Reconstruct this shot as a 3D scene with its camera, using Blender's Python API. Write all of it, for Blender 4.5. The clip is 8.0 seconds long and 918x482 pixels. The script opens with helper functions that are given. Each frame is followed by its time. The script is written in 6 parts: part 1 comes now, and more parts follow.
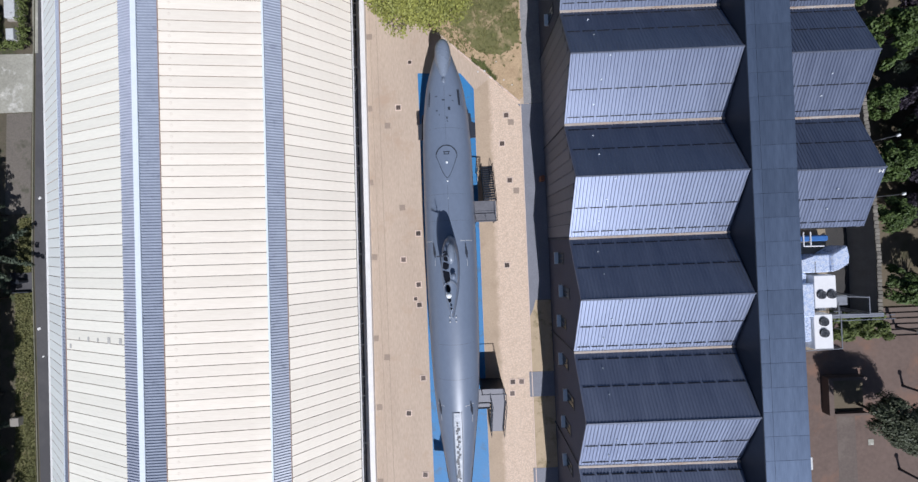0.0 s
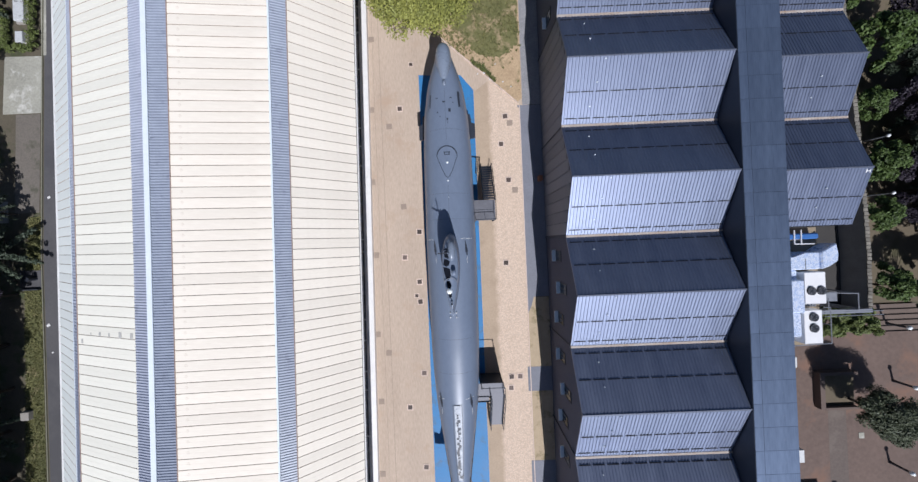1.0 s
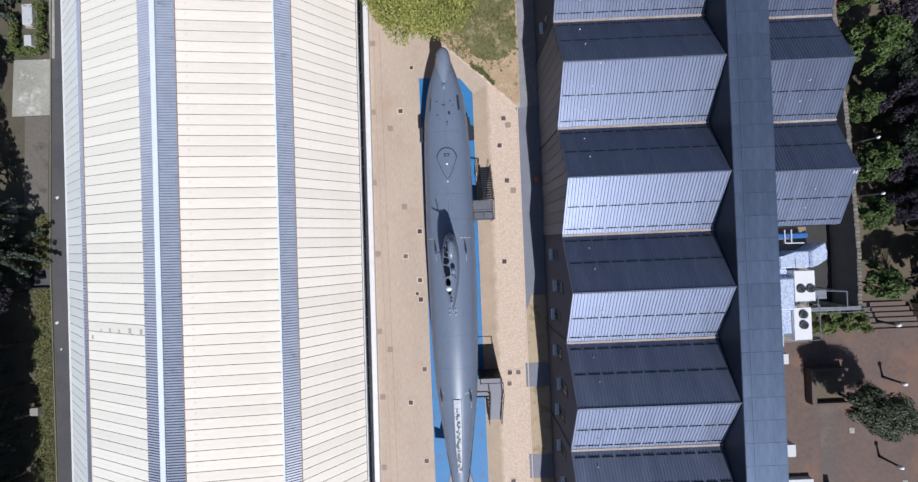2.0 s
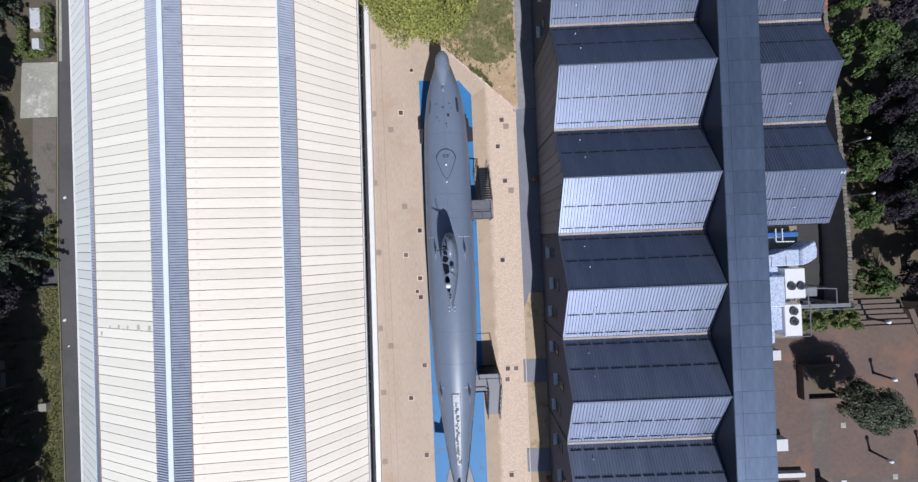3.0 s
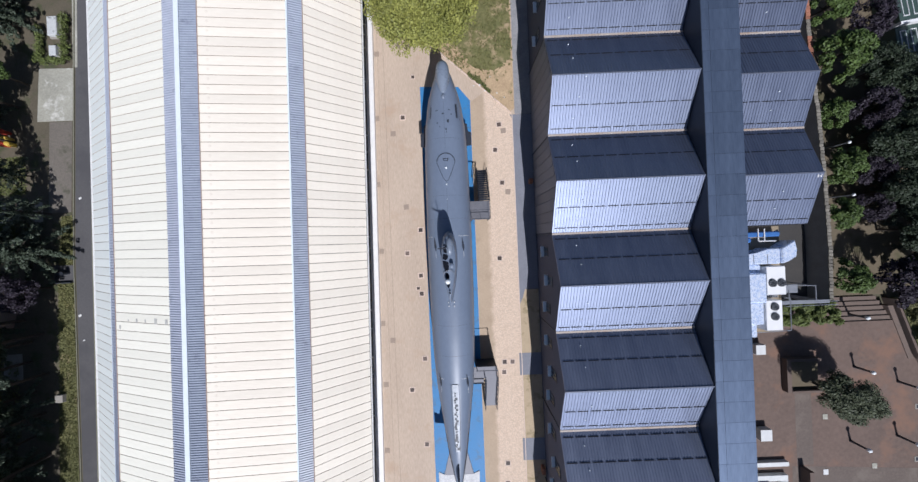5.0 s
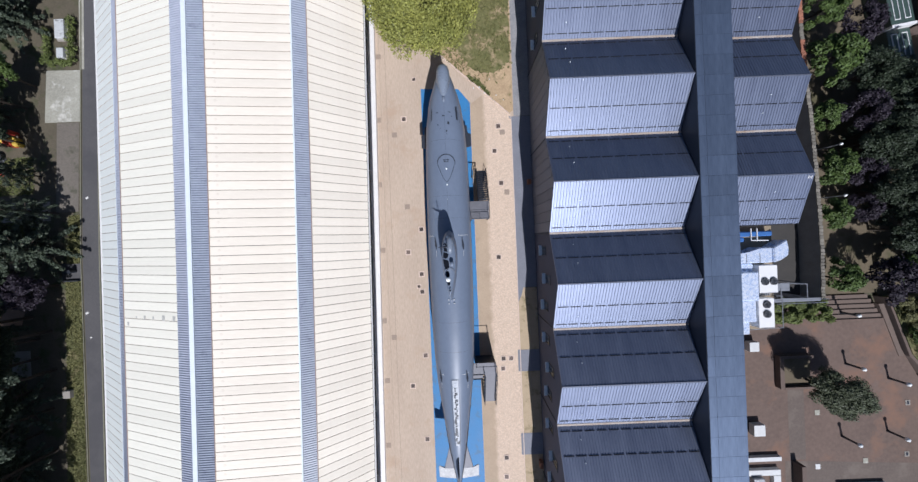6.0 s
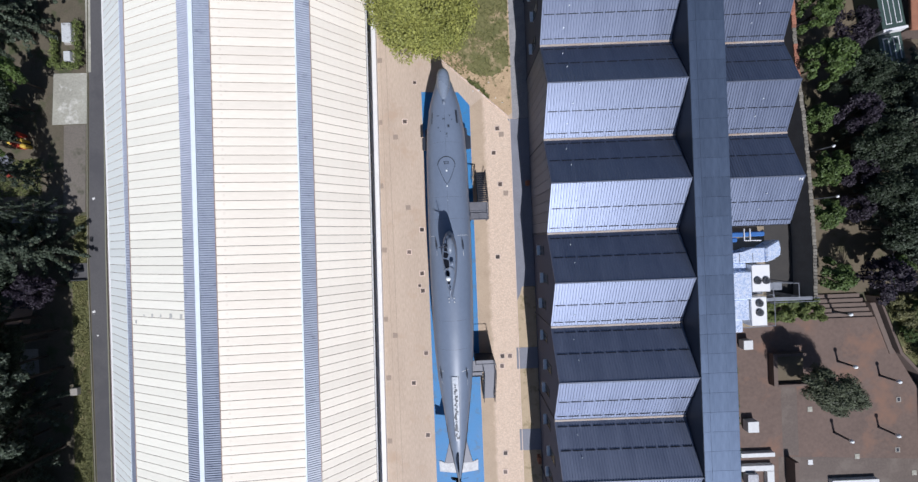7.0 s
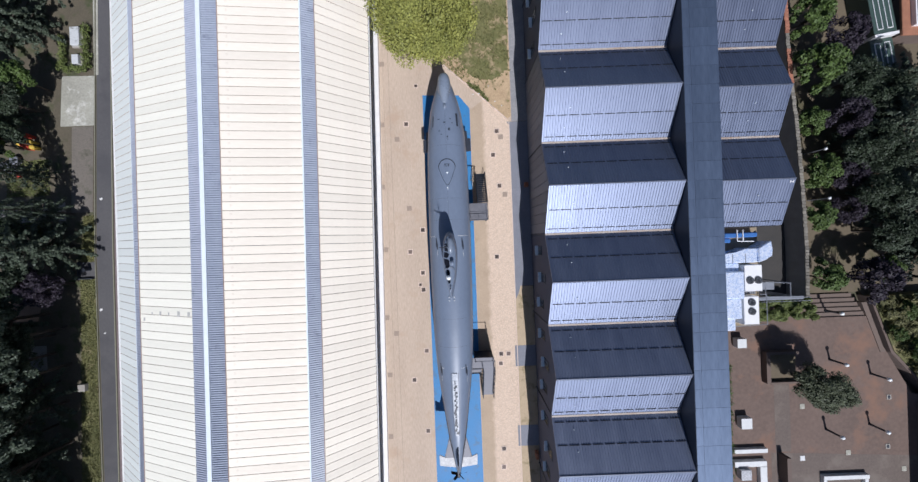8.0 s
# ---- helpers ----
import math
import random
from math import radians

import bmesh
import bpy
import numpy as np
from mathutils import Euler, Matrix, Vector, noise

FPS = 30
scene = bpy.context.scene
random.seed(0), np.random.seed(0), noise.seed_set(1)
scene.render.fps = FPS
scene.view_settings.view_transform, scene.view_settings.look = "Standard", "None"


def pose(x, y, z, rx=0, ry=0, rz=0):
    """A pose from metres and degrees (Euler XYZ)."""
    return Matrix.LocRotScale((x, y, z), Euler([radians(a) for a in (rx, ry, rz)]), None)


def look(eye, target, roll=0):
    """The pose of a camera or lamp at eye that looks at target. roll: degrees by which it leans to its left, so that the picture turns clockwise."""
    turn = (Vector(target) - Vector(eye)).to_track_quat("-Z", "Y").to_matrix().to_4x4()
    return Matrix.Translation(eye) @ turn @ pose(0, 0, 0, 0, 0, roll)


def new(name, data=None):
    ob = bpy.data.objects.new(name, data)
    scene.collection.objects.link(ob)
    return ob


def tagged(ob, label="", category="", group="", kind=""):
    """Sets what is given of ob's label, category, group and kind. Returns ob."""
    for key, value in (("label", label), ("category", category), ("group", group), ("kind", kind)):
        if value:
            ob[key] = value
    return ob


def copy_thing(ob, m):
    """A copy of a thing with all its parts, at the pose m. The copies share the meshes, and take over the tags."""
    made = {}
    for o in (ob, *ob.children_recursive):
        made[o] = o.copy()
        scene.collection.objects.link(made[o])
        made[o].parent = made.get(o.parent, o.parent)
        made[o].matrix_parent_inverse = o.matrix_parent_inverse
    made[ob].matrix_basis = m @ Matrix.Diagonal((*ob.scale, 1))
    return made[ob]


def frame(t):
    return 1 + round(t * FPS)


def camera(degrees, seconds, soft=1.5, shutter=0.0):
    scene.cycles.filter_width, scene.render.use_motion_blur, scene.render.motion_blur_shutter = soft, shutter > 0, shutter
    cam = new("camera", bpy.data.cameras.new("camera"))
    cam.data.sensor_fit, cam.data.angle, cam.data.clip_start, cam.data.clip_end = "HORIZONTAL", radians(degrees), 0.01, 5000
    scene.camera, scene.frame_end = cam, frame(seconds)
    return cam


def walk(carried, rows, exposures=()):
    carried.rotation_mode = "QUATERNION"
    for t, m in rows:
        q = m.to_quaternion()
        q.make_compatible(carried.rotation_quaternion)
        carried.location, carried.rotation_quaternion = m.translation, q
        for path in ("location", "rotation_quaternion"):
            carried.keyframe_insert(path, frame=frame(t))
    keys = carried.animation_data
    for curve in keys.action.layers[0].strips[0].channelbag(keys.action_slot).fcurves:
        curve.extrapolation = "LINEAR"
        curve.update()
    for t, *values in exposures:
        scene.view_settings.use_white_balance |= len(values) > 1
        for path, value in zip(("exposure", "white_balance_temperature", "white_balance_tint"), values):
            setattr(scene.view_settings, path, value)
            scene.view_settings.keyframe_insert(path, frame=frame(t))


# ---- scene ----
# ---- camera: a drone that looks straight down and climbs ----
cam = camera(112.855, 8.0, soft=1.4)
ROWS = [
    (0.0, 0.727, 0.000, 34.567, 0.245, 0.263, -2.351),
    (0.5, 0.706, -0.089, 34.984, 0.215, 0.241, -2.376),
    (1.0, 0.691, -0.140, 35.388, 0.129, 0.225, -2.386),
    (1.5, 0.704, -0.166, 35.824, 0.100, 0.206, -2.374),
    (3.0, 0.839, -0.304, 37.044, 0.026, 0.194, -2.418),
    (3.5, 0.873, -0.339, 37.466, -0.013, 0.165, -2.422),
    (4.0, 0.895, -0.350, 37.895, -0.030, 0.127, -2.395),
    (4.5, 0.896, -0.353, 38.357, -0.021, 0.114, -2.372),
    (6.0, 0.852, -0.419, 39.611, -0.122, 0.030, -2.304),
    (6.5, 0.857, -0.405, 40.011, -0.153, 0.011, -2.291),
    (7.0, 0.841, -0.381, 40.424, -0.168, -0.018, -2.284),
    (7.5, 0.819, -0.365, 40.861, -0.241, -0.043, -2.242),
    (8.0, 0.812, -0.315, 41.312, -0.226, -0.058, -2.179),
]
walk(cam, [(t, pose(x, y, z, rx, ry, rz)) for t, x, y, z, rx, ry, rz in ROWS], exposures=[(0.0, 0.0, 5800, 13.5), (8.0, 0.06, 5800, 13.5)])

# ---- daylight: a high sun from the south, slightly east ----
SUN_ELEV, SUN_EAST = 49.0, 10.5
world = bpy.data.worlds.new("sky")
scene.world = world
world.use_nodes = True
wn = world.node_tree
sky = wn.nodes.new("ShaderNodeTexSky")
sky.sky_type = "NISHITA"
sky.sun_disc = False
sky.sun_elevation = radians(SUN_ELEV)
sky.sun_rotation = radians(180 - SUN_EAST)
wn.nodes["Background"].inputs["Strength"].default_value = 0.052
wn.links.new(sky.outputs["Color"], wn.nodes["Background"].inputs["Color"])
sun_data = bpy.data.lights.new("sun", "SUN")
sun_data.energy = 4.5
sun_data.angle = radians(0.53)
sun_data.color = (1.0, 0.965, 0.91)
sun = new("sun", sun_data)
se, sa = radians(SUN_ELEV), radians(SUN_EAST)
toward = Vector((math.cos(se) * math.sin(sa), -math.cos(se) * math.cos(sa), math.sin(se)))
sun.matrix_world = look(toward * 150, (0, 0, 0))


# ---- materials ----
def mat(name, a, b=None, scale=1.0, rough=0.7, metal=0.0, bump=0.0, bump_scale=None, fine=12.0, mix=0.5,
        stretch=(1, 1, 1), per_object=0.0, spot=None, spot_scale=0.4, spot_at=0.62, spec=0.5, island=0.0):
    """Two tones mixed by a broad and a fine noise, with optional blotches, relief and piece-to-piece change."""
    m = bpy.data.materials.new(name)
    m.use_nodes = True
    nt = m.node_tree
    bs = nt.nodes["Principled BSDF"]
    link = nt.links.new

    def node(kind, **vals):
        n = nt.nodes.new(kind)
        for k, v in vals.items():
            n.inputs[k].default_value = v
        return n
    b = b or tuple(c * 0.8 for c in a)
    tc = node("ShaderNodeTexCoord")
    mp = node("ShaderNodeMapping", Scale=stretch)
    link(tc.outputs["Object"], mp.inputs["Vector"])
    n1 = node("ShaderNodeTexNoise", Scale=scale, Detail=5.0, Roughness=0.6)
    n2 = node("ShaderNodeTexNoise", Scale=scale * fine, Detail=3.0, Roughness=0.6)
    link(mp.outputs["Vector"], n1.inputs["Vector"])
    link(mp.outputs["Vector"], n2.inputs["Vector"])
    add = nt.nodes.new("ShaderNodeMix")
    add.inputs["Factor"].default_value = mix
    link(n1.outputs["Fac"], add.inputs["A"])
    link(n2.outputs["Fac"], add.inputs["B"])
    ramp = nt.nodes.new("ShaderNodeValToRGB")
    ramp.color_ramp.elements[0].position = 0.34
    ramp.color_ramp.elements[1].position = 0.66
    ramp.color_ramp.elements[0].color = (*b, 1)
    ramp.color_ramp.elements[1].color = (*a, 1)
    link(add.outputs["Result"], ramp.inputs["Fac"])
    col = ramp.outputs["Color"]
    if spot:
        n3 = node("ShaderNodeTexNoise", Scale=spot_scale, Detail=6.0, Roughness=0.65)
        link(tc.outputs["Object"], n3.inputs["Vector"])
        r3 = nt.nodes.new("ShaderNodeValToRGB")
        r3.color_ramp.elements[0].position = spot_at - 0.06
        r3.color_ramp.elements[1].position = spot_at + 0.06
        r3.color_ramp.elements[0].color = (0, 0, 0, 1)
        r3.color_ramp.elements[1].color = (1, 1, 1, 1)
        link(n3.outputs["Fac"], r3.inputs["Fac"])
        mx = nt.nodes.new("ShaderNodeMix")
        mx.data_type = "RGBA"
        link(r3.outputs["Color"], mx.inputs["Factor"])
        link(col, mx.inputs["A"])
        mx.inputs["B"].default_value = (*spot, 1)
        col = mx.outputs["Result"]
    if per_object or island:
        src = nt.nodes.new("ShaderNodeObjectInfo" if per_object else "ShaderNodeNewGeometry")
        mr = nt.nodes.new("ShaderNodeMapRange")
        mr.inputs["To Min"].default_value = 1 - (per_object or island)
        mr.inputs["To Max"].default_value = 1 + (per_object or island)
        link(src.outputs["Random" if per_object else "Random Per Island"], mr.inputs["Value"])
        hs = nt.nodes.new("ShaderNodeHueSaturation")
        link(mr.outputs["Result"], hs.inputs["Value"])
        link(col, hs.inputs["Color"])
        col = hs.outputs["Color"]
    link(col, bs.inputs["Base Color"])
    bs.inputs["Metallic"].default_value = metal
    bs.inputs["Specular IOR Level"].default_value = spec
    rr = nt.nodes.new("ShaderNodeMapRange")
    rr.inputs["To Min"].default_value = max(0.02, rough - 0.1)
    rr.inputs["To Max"].default_value = min(1.0, rough + 0.1)
    link(n1.outputs["Fac"], rr.inputs["Value"])
    link(rr.outputs["Result"], bs.inputs["Roughness"])
    if bump:
        bn = node("ShaderNodeTexNoise", Scale=bump_scale or scale * fine, Detail=4.0)
        link(mp.outputs["Vector"], bn.inputs["Vector"])
        bp = node("ShaderNodeBump", Strength=min(1.0, bump), Distance=0.03)
        link(bn.outputs["Fac"], bp.inputs["Height"])
        link(bp.outputs["Normal"], bs.inputs["Normal"])
    return m


M = {}
M["cream"] = mat("cream_sheet", (0.89, 0.812, 0.685), (0.80, 0.718, 0.595), 0.5, 0.62, spec=0.3, bump=0.12, fine=9, mix=0.45, stretch=(0.25, 1.6, 1), per_object=0.05,
                 spot=(0.56, 0.45, 0.33), spot_scale=1.3, spot_at=0.735)
M["pale_sheet"] = mat("pale_green_white_sheet", (0.89, 0.85, 0.725), (0.815, 0.775, 0.655), 0.5, 0.6, spec=0.3, bump=0.12, fine=9, mix=0.45, stretch=(0.25, 1.6, 1), per_object=0.05,
                      spot=(0.58, 0.53, 0.43), spot_scale=1.3, spot_at=0.745)
# Sky reflection on the west-tilted eaves slope is put into this blue-white tone.
M["eaves_sheet"] = mat("sky_tinted_eaves_sheet", (0.82, 0.835, 0.775), (0.75, 0.765, 0.71), 0.5, 0.55, bump=0.12, fine=9, mix=0.45, stretch=(0.25, 1.6, 1), per_object=0.05,
                       spot=(0.50, 0.50, 0.46), spot_scale=1.3, spot_at=0.74)
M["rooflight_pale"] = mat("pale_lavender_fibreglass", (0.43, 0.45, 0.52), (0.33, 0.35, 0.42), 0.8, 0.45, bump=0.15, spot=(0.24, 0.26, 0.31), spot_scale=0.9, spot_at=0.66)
M["cream_rib"] = mat("cream_rib", (0.20, 0.165, 0.125), (0.12, 0.10, 0.08), 2.0, 0.8)
M["seam_dirt"] = mat("dirty_sheet_edge", (0.50, 0.40, 0.31), (0.30, 0.23, 0.175), 0.9, 0.85)
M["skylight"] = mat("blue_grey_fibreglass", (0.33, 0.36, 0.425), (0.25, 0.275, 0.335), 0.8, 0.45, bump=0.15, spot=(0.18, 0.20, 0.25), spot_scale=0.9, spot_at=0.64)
M["flashing"] = mat("white_flashing", (0.80, 0.85, 0.87), (0.70, 0.75, 0.78), 0.6, 0.5)
M["white_paint"] = mat("white_paint", (0.80, 0.79, 0.76), (0.62, 0.60, 0.56), 1.5, 0.5)
M["brown_gutter"] = mat("brown_gutter", (0.20, 0.155, 0.15), (0.13, 0.10, 0.098), 1.0, 0.8)
M["hall_wall"] = mat("hall_wall", (0.55, 0.50, 0.43), (0.45, 0.41, 0.35), 0.6, 0.8)
M["roof_metal"] = mat("blue_grey_roof_metal", (0.232, 0.262, 0.345), (0.188, 0.214, 0.292), 0.6, 0.53, metal=0.98, bump=0.05, stretch=(1.2, 0.3, 0.3), island=0.05,
                      spec=0.5)
M["ridge_metal"] = mat("ridge_metal", (0.15, 0.165, 0.21), (0.11, 0.125, 0.165), 0.8, 0.6, metal=0.5)
M["guard"] = mat("dark_snow_guard", (0.022, 0.024, 0.032), (0.015, 0.017, 0.022), 3.0, 0.5, metal=0.4)
M["spine_metal"] = mat("spine_sheet_metal", (0.140, 0.182, 0.262), (0.098, 0.130, 0.195), 1.3, 0.55, metal=0.7, stretch=(1.6, 0.14, 1), fine=5, spot=(0.20, 0.23, 0.27), spot_scale=1.1, spot_at=0.70, per_object=0.08, bump=0.06)
M["seam_metal"] = mat("seam_metal", (0.07, 0.08, 0.105), (0.05, 0.06, 0.08), 1.0, 0.5, metal=0.5)
M["wall_grey"] = mat("grey_render", (0.095, 0.10, 0.14), (0.072, 0.076, 0.108), 0.8, 0.8, bump=0.1)
M["clad"] = mat("grey_cladding", (0.235, 0.238, 0.268), (0.18, 0.184, 0.21), 0.6, 0.6, metal=0.2, per_object=0.1)
M["rust_gutter"] = mat("stained_valley", (0.50, 0.47, 0.43), (0.30, 0.20, 0.13), 0.55, 0.7, fine=9, mix=0.4, stretch=(0.6, 3, 1))
M["hull"] = mat("grey_hull_paint", (0.168, 0.203, 0.268), (0.145, 0.177, 0.236), 0.25, 0.38, bump=0.06, bump_scale=3.0, stretch=(1, 0.6, 1))
M["hull_light"] = mat("light_hull_paint", (0.20, 0.232, 0.285), (0.17, 0.2, 0.25), 0.8, 0.28)
M["hull_line"] = mat("hull_seam", (0.105, 0.125, 0.16), (0.085, 0.10, 0.13), 2.0, 0.5)
M["plane_pale"] = mat("scuffed_plane", (0.70, 0.69, 0.67), (0.34, 0.34, 0.35), 2.2, 0.6, fine=5)
M["grating"] = mat("scratched_grating", (0.54, 0.56, 0.585), (0.16, 0.18, 0.215), 2.2, 0.55, metal=0.1, fine=6, mix=0.4)
M["bronze"] = mat("dark_bronze", (0.05, 0.045, 0.045), (0.03, 0.028, 0.03), 2.0, 0.45, metal=0.5)
M["hull_dark"] = mat("dark_hull_paint", (0.035, 0.04, 0.055), (0.025, 0.03, 0.04), 1.5, 0.5)
M["hull_lower"] = mat("black_lower_hull", (0.05, 0.055, 0.065), (0.03, 0.033, 0.04), 1.0, 0.6)
M["blue"] = mat("blue_pad_paint", (0.05, 0.225, 0.48), (0.04, 0.18, 0.40), 0.5, 0.65, spot=(0.075, 0.16, 0.27), spot_scale=0.8, spot_at=0.60, bump=0.1)
M["asphalt_tan"] = mat("tan_paving", (0.585, 0.468, 0.362), (0.44, 0.342, 0.26), 0.2, 0.9, bump=0.3, bump_scale=14, fine=22, mix=0.55, stretch=(1.6, 0.35, 1),
                       spot=(0.475, 0.352, 0.255), spot_scale=0.22, spot_at=0.60)
M["cobble"] = mat("cobble", (0.62, 0.50, 0.40), (0.50, 0.39, 0.30), 0.5, 0.9, bump=0.2, per_object=0.12)
M["cobble_joint"] = mat("cobble_joint", (0.42, 0.33, 0.25), (0.33, 0.26, 0.20), 1.5, 0.95)
M["sand"] = mat("sandy_margin", (0.50, 0.39, 0.26), (0.40, 0.31, 0.205), 0.6, 0.95, bump=0.2, spot=(0.27, 0.22, 0.12), spot_scale=0.7, spot_at=0.6)
M["dry_soil"] = mat("dry_soil", (0.55, 0.405, 0.25), (0.36, 0.25, 0.145), 0.7, 0.95, bump=0.6, bump_scale=5, fine=10, mix=0.6, spot=(0.25, 0.205, 0.105), spot_scale=0.9, spot_at=0.62)
M["lawn"] = mat("lawn_soil", (0.14, 0.135, 0.05), (0.085, 0.09, 0.033), 0.7, 0.95, bump=0.4, spot=(0.24, 0.19, 0.10), spot_scale=0.5, spot_at=0.62)
M["grass"] = mat("grass_blade", (0.15, 0.16, 0.05), (0.09, 0.11, 0.03), 0.8, 0.8, island=0.35)
M["grass_dry"] = mat("dry_grass_blade", (0.20, 0.185, 0.066), (0.115, 0.125, 0.04), 0.6, 0.8, island=0.3)
M["stone_grey"] = mat("grey_stone_slab", (0.235, 0.24, 0.272), (0.18, 0.185, 0.212), 0.5, 0.85, bump=0.15, per_object=0.06)
M["path_grey"] = mat("worn_grey_path", (0.34, 0.33, 0.33), (0.20, 0.20, 0.21), 0.9, 0.9, bump=0.2, fine=7)
M["stone_pale"] = mat("pale_stone", (0.36, 0.33, 0.29), (0.25, 0.23, 0.20), 0.8, 0.9, bump=0.2)
M["concrete"] = mat("worn_concrete", (0.42, 0.405, 0.335), (0.27, 0.26, 0.215), 0.35, 0.9, bump=0.2, spot=(0.62, 0.60, 0.54), spot_scale=0.5, spot_at=0.62)
M["road"] = mat("asphalt", (0.105, 0.10, 0.10), (0.08, 0.077, 0.078), 0.3, 0.9, bump=0.2, bump_scale=20, spot=(0.075, 0.072, 0.075), spot_scale=0.15, spot_at=0.55)
M["kerb"] = mat("kerb_stone", (0.25, 0.24, 0.17), (0.17, 0.165, 0.12), 2.0, 0.9)
M["plaza"] = mat("brown_brick_paving", (0.165, 0.115, 0.092), (0.115, 0.079, 0.062), 0.18, 0.9, bump=0.2, bump_scale=14, fine=11, spot=(0.20, 0.115, 0.078), spot_scale=0.16, spot_at=0.58)
M["plaza_grey"] = mat("grey_brown_paving", (0.150, 0.118, 0.098), (0.108, 0.083, 0.069), 0.3, 0.9, bump=0.2, bump_scale=14, fine=11, spot=(0.165, 0.135, 0.112), spot_scale=0.3, spot_at=0.58)
M["garden_soil"] = mat("garden_soil", (0.125, 0.104, 0.07), (0.08, 0.068, 0.045), 0.5, 0.95, bump=0.3, spot=(0.055, 0.065, 0.025), spot_scale=0.4, spot_at=0.58)
M["iron"] = mat("manhole_iron", (0.15, 0.108, 0.088), (0.085, 0.062, 0.052), 6.0, 0.7, per_object=0.5)
M["cover_frame"] = mat("cover_frame", (0.70, 0.56, 0.47), (0.58, 0.46, 0.38), 3.0, 0.9, per_object=0.15)
M["lid_tan"] = mat("worn_tan_lid", (0.37, 0.29, 0.23), (0.30, 0.235, 0.185), 3.0, 0.9)
M["galvanised"] = mat("galvanised_steel", (0.30, 0.31, 0.34), (0.22, 0.23, 0.25), 1.2, 0.55, metal=0.4)
M["weathered"] = mat("weathered_steel", (0.20, 0.20, 0.22), (0.13, 0.13, 0.145), 1.4, 0.6, metal=0.3)
M["steel_dark"] = mat("dark_steel", (0.055, 0.06, 0.075), (0.035, 0.04, 0.05), 2.0, 0.5, metal=0.4)
M["white_stone"] = mat("white_stone", (0.70, 0.70, 0.68), (0.55, 0.55, 0.54), 1.5, 0.7)
M["plinth_stone"] = mat("cracked_pale_stone", (0.66, 0.67, 0.66), (0.40, 0.41, 0.40), 1.6, 0.7, fine=5, spot=(0.22, 0.22, 0.21), spot_scale=1.6, spot_at=0.60)
M["marble"] = mat("veined_marble", (0.62, 0.62, 0.63), (0.22, 0.22, 0.24), 2.5, 0.5, fine=4)
M["foil"] = mat("foil_duct_wrap", (0.96, 0.97, 0.99), (0.46, 0.60, 0.88), 2.6, 0.28, metal=0.35, bump=1.0, bump_scale=4, fine=4)
M["white_unit"] = mat("white_unit_paint", (0.80, 0.79, 0.78), (0.72, 0.71, 0.70), 1.0, 0.45)
M["black_plastic"] = mat("black_plastic", (0.03, 0.03, 0.032), (0.02, 0.02, 0.022), 4.0, 0.5)
M["blue_duct"] = mat("blue_duct", (0.08, 0.22, 0.55), (0.06, 0.16, 0.42), 1.0, 0.4, metal=0.3)
M["bark"] = mat("bark", (0.075, 0.058, 0.045), (0.045, 0.035, 0.027), 3.0, 0.95, bump=0.5, stretch=(1, 1, 0.25))
M["brick_cap"] = mat("brick_coping", (0.36, 0.15, 0.09), (0.25, 0.11, 0.07), 2.0, 0.9, per_object=0.25)
M["terracotta"] = mat("terracotta", (0.36, 0.16, 0.09), (0.25, 0.11, 0.065), 1.5, 0.9)
M["green_roof"] = mat("green_roof_sheet", (0.048, 0.08, 0.068), (0.036, 0.06, 0.05), 0.8, 0.6)
M["lawn_mix"] = mat("thin_lawn", (0.20, 0.18, 0.075), (0.105, 0.115, 0.038), 0.4, 0.95, bump=0.5, bump_scale=5, fine=9, spot=(0.40, 0.30, 0.18), spot_scale=0.35, spot_at=0.56)
M["soot"] = mat("soot_stain", (0.62, 0.59, 0.53), (0.36, 0.35, 0.32), 4.0, 0.9)
# Near-black that stands for the shade inside the mast wells.
M["well"] = mat("mast_well_shade_black", (0.010, 0.012, 0.018), (0.007, 0.008, 0.012), 2.0, 0.9, spec=0.1)
M["beam_white"] = mat("white_beam_paint", (0.88, 0.86, 0.83), (0.74, 0.72, 0.69), 1.2, 0.5)
# Stained brown-grey concrete; tree shade is darkened into the tone as well.
M["shaded_concrete"] = mat("stained_shaded_concrete", (0.19, 0.165, 0.135), (0.12, 0.105, 0.088), 0.5, 0.9, bump=0.2, spot=(0.09, 0.085, 0.06), spot_scale=0.5, spot_at=0.6)
M["coping"] = mat("mossy_coping", (0.24, 0.215, 0.18), (0.14, 0.13, 0.105), 2.5, 0.9, per_object=0.3, bump=0.3)
M["rust"] = mat("rust_line", (0.40, 0.29, 0.235), (0.24, 0.165, 0.13), 3.0, 0.8)


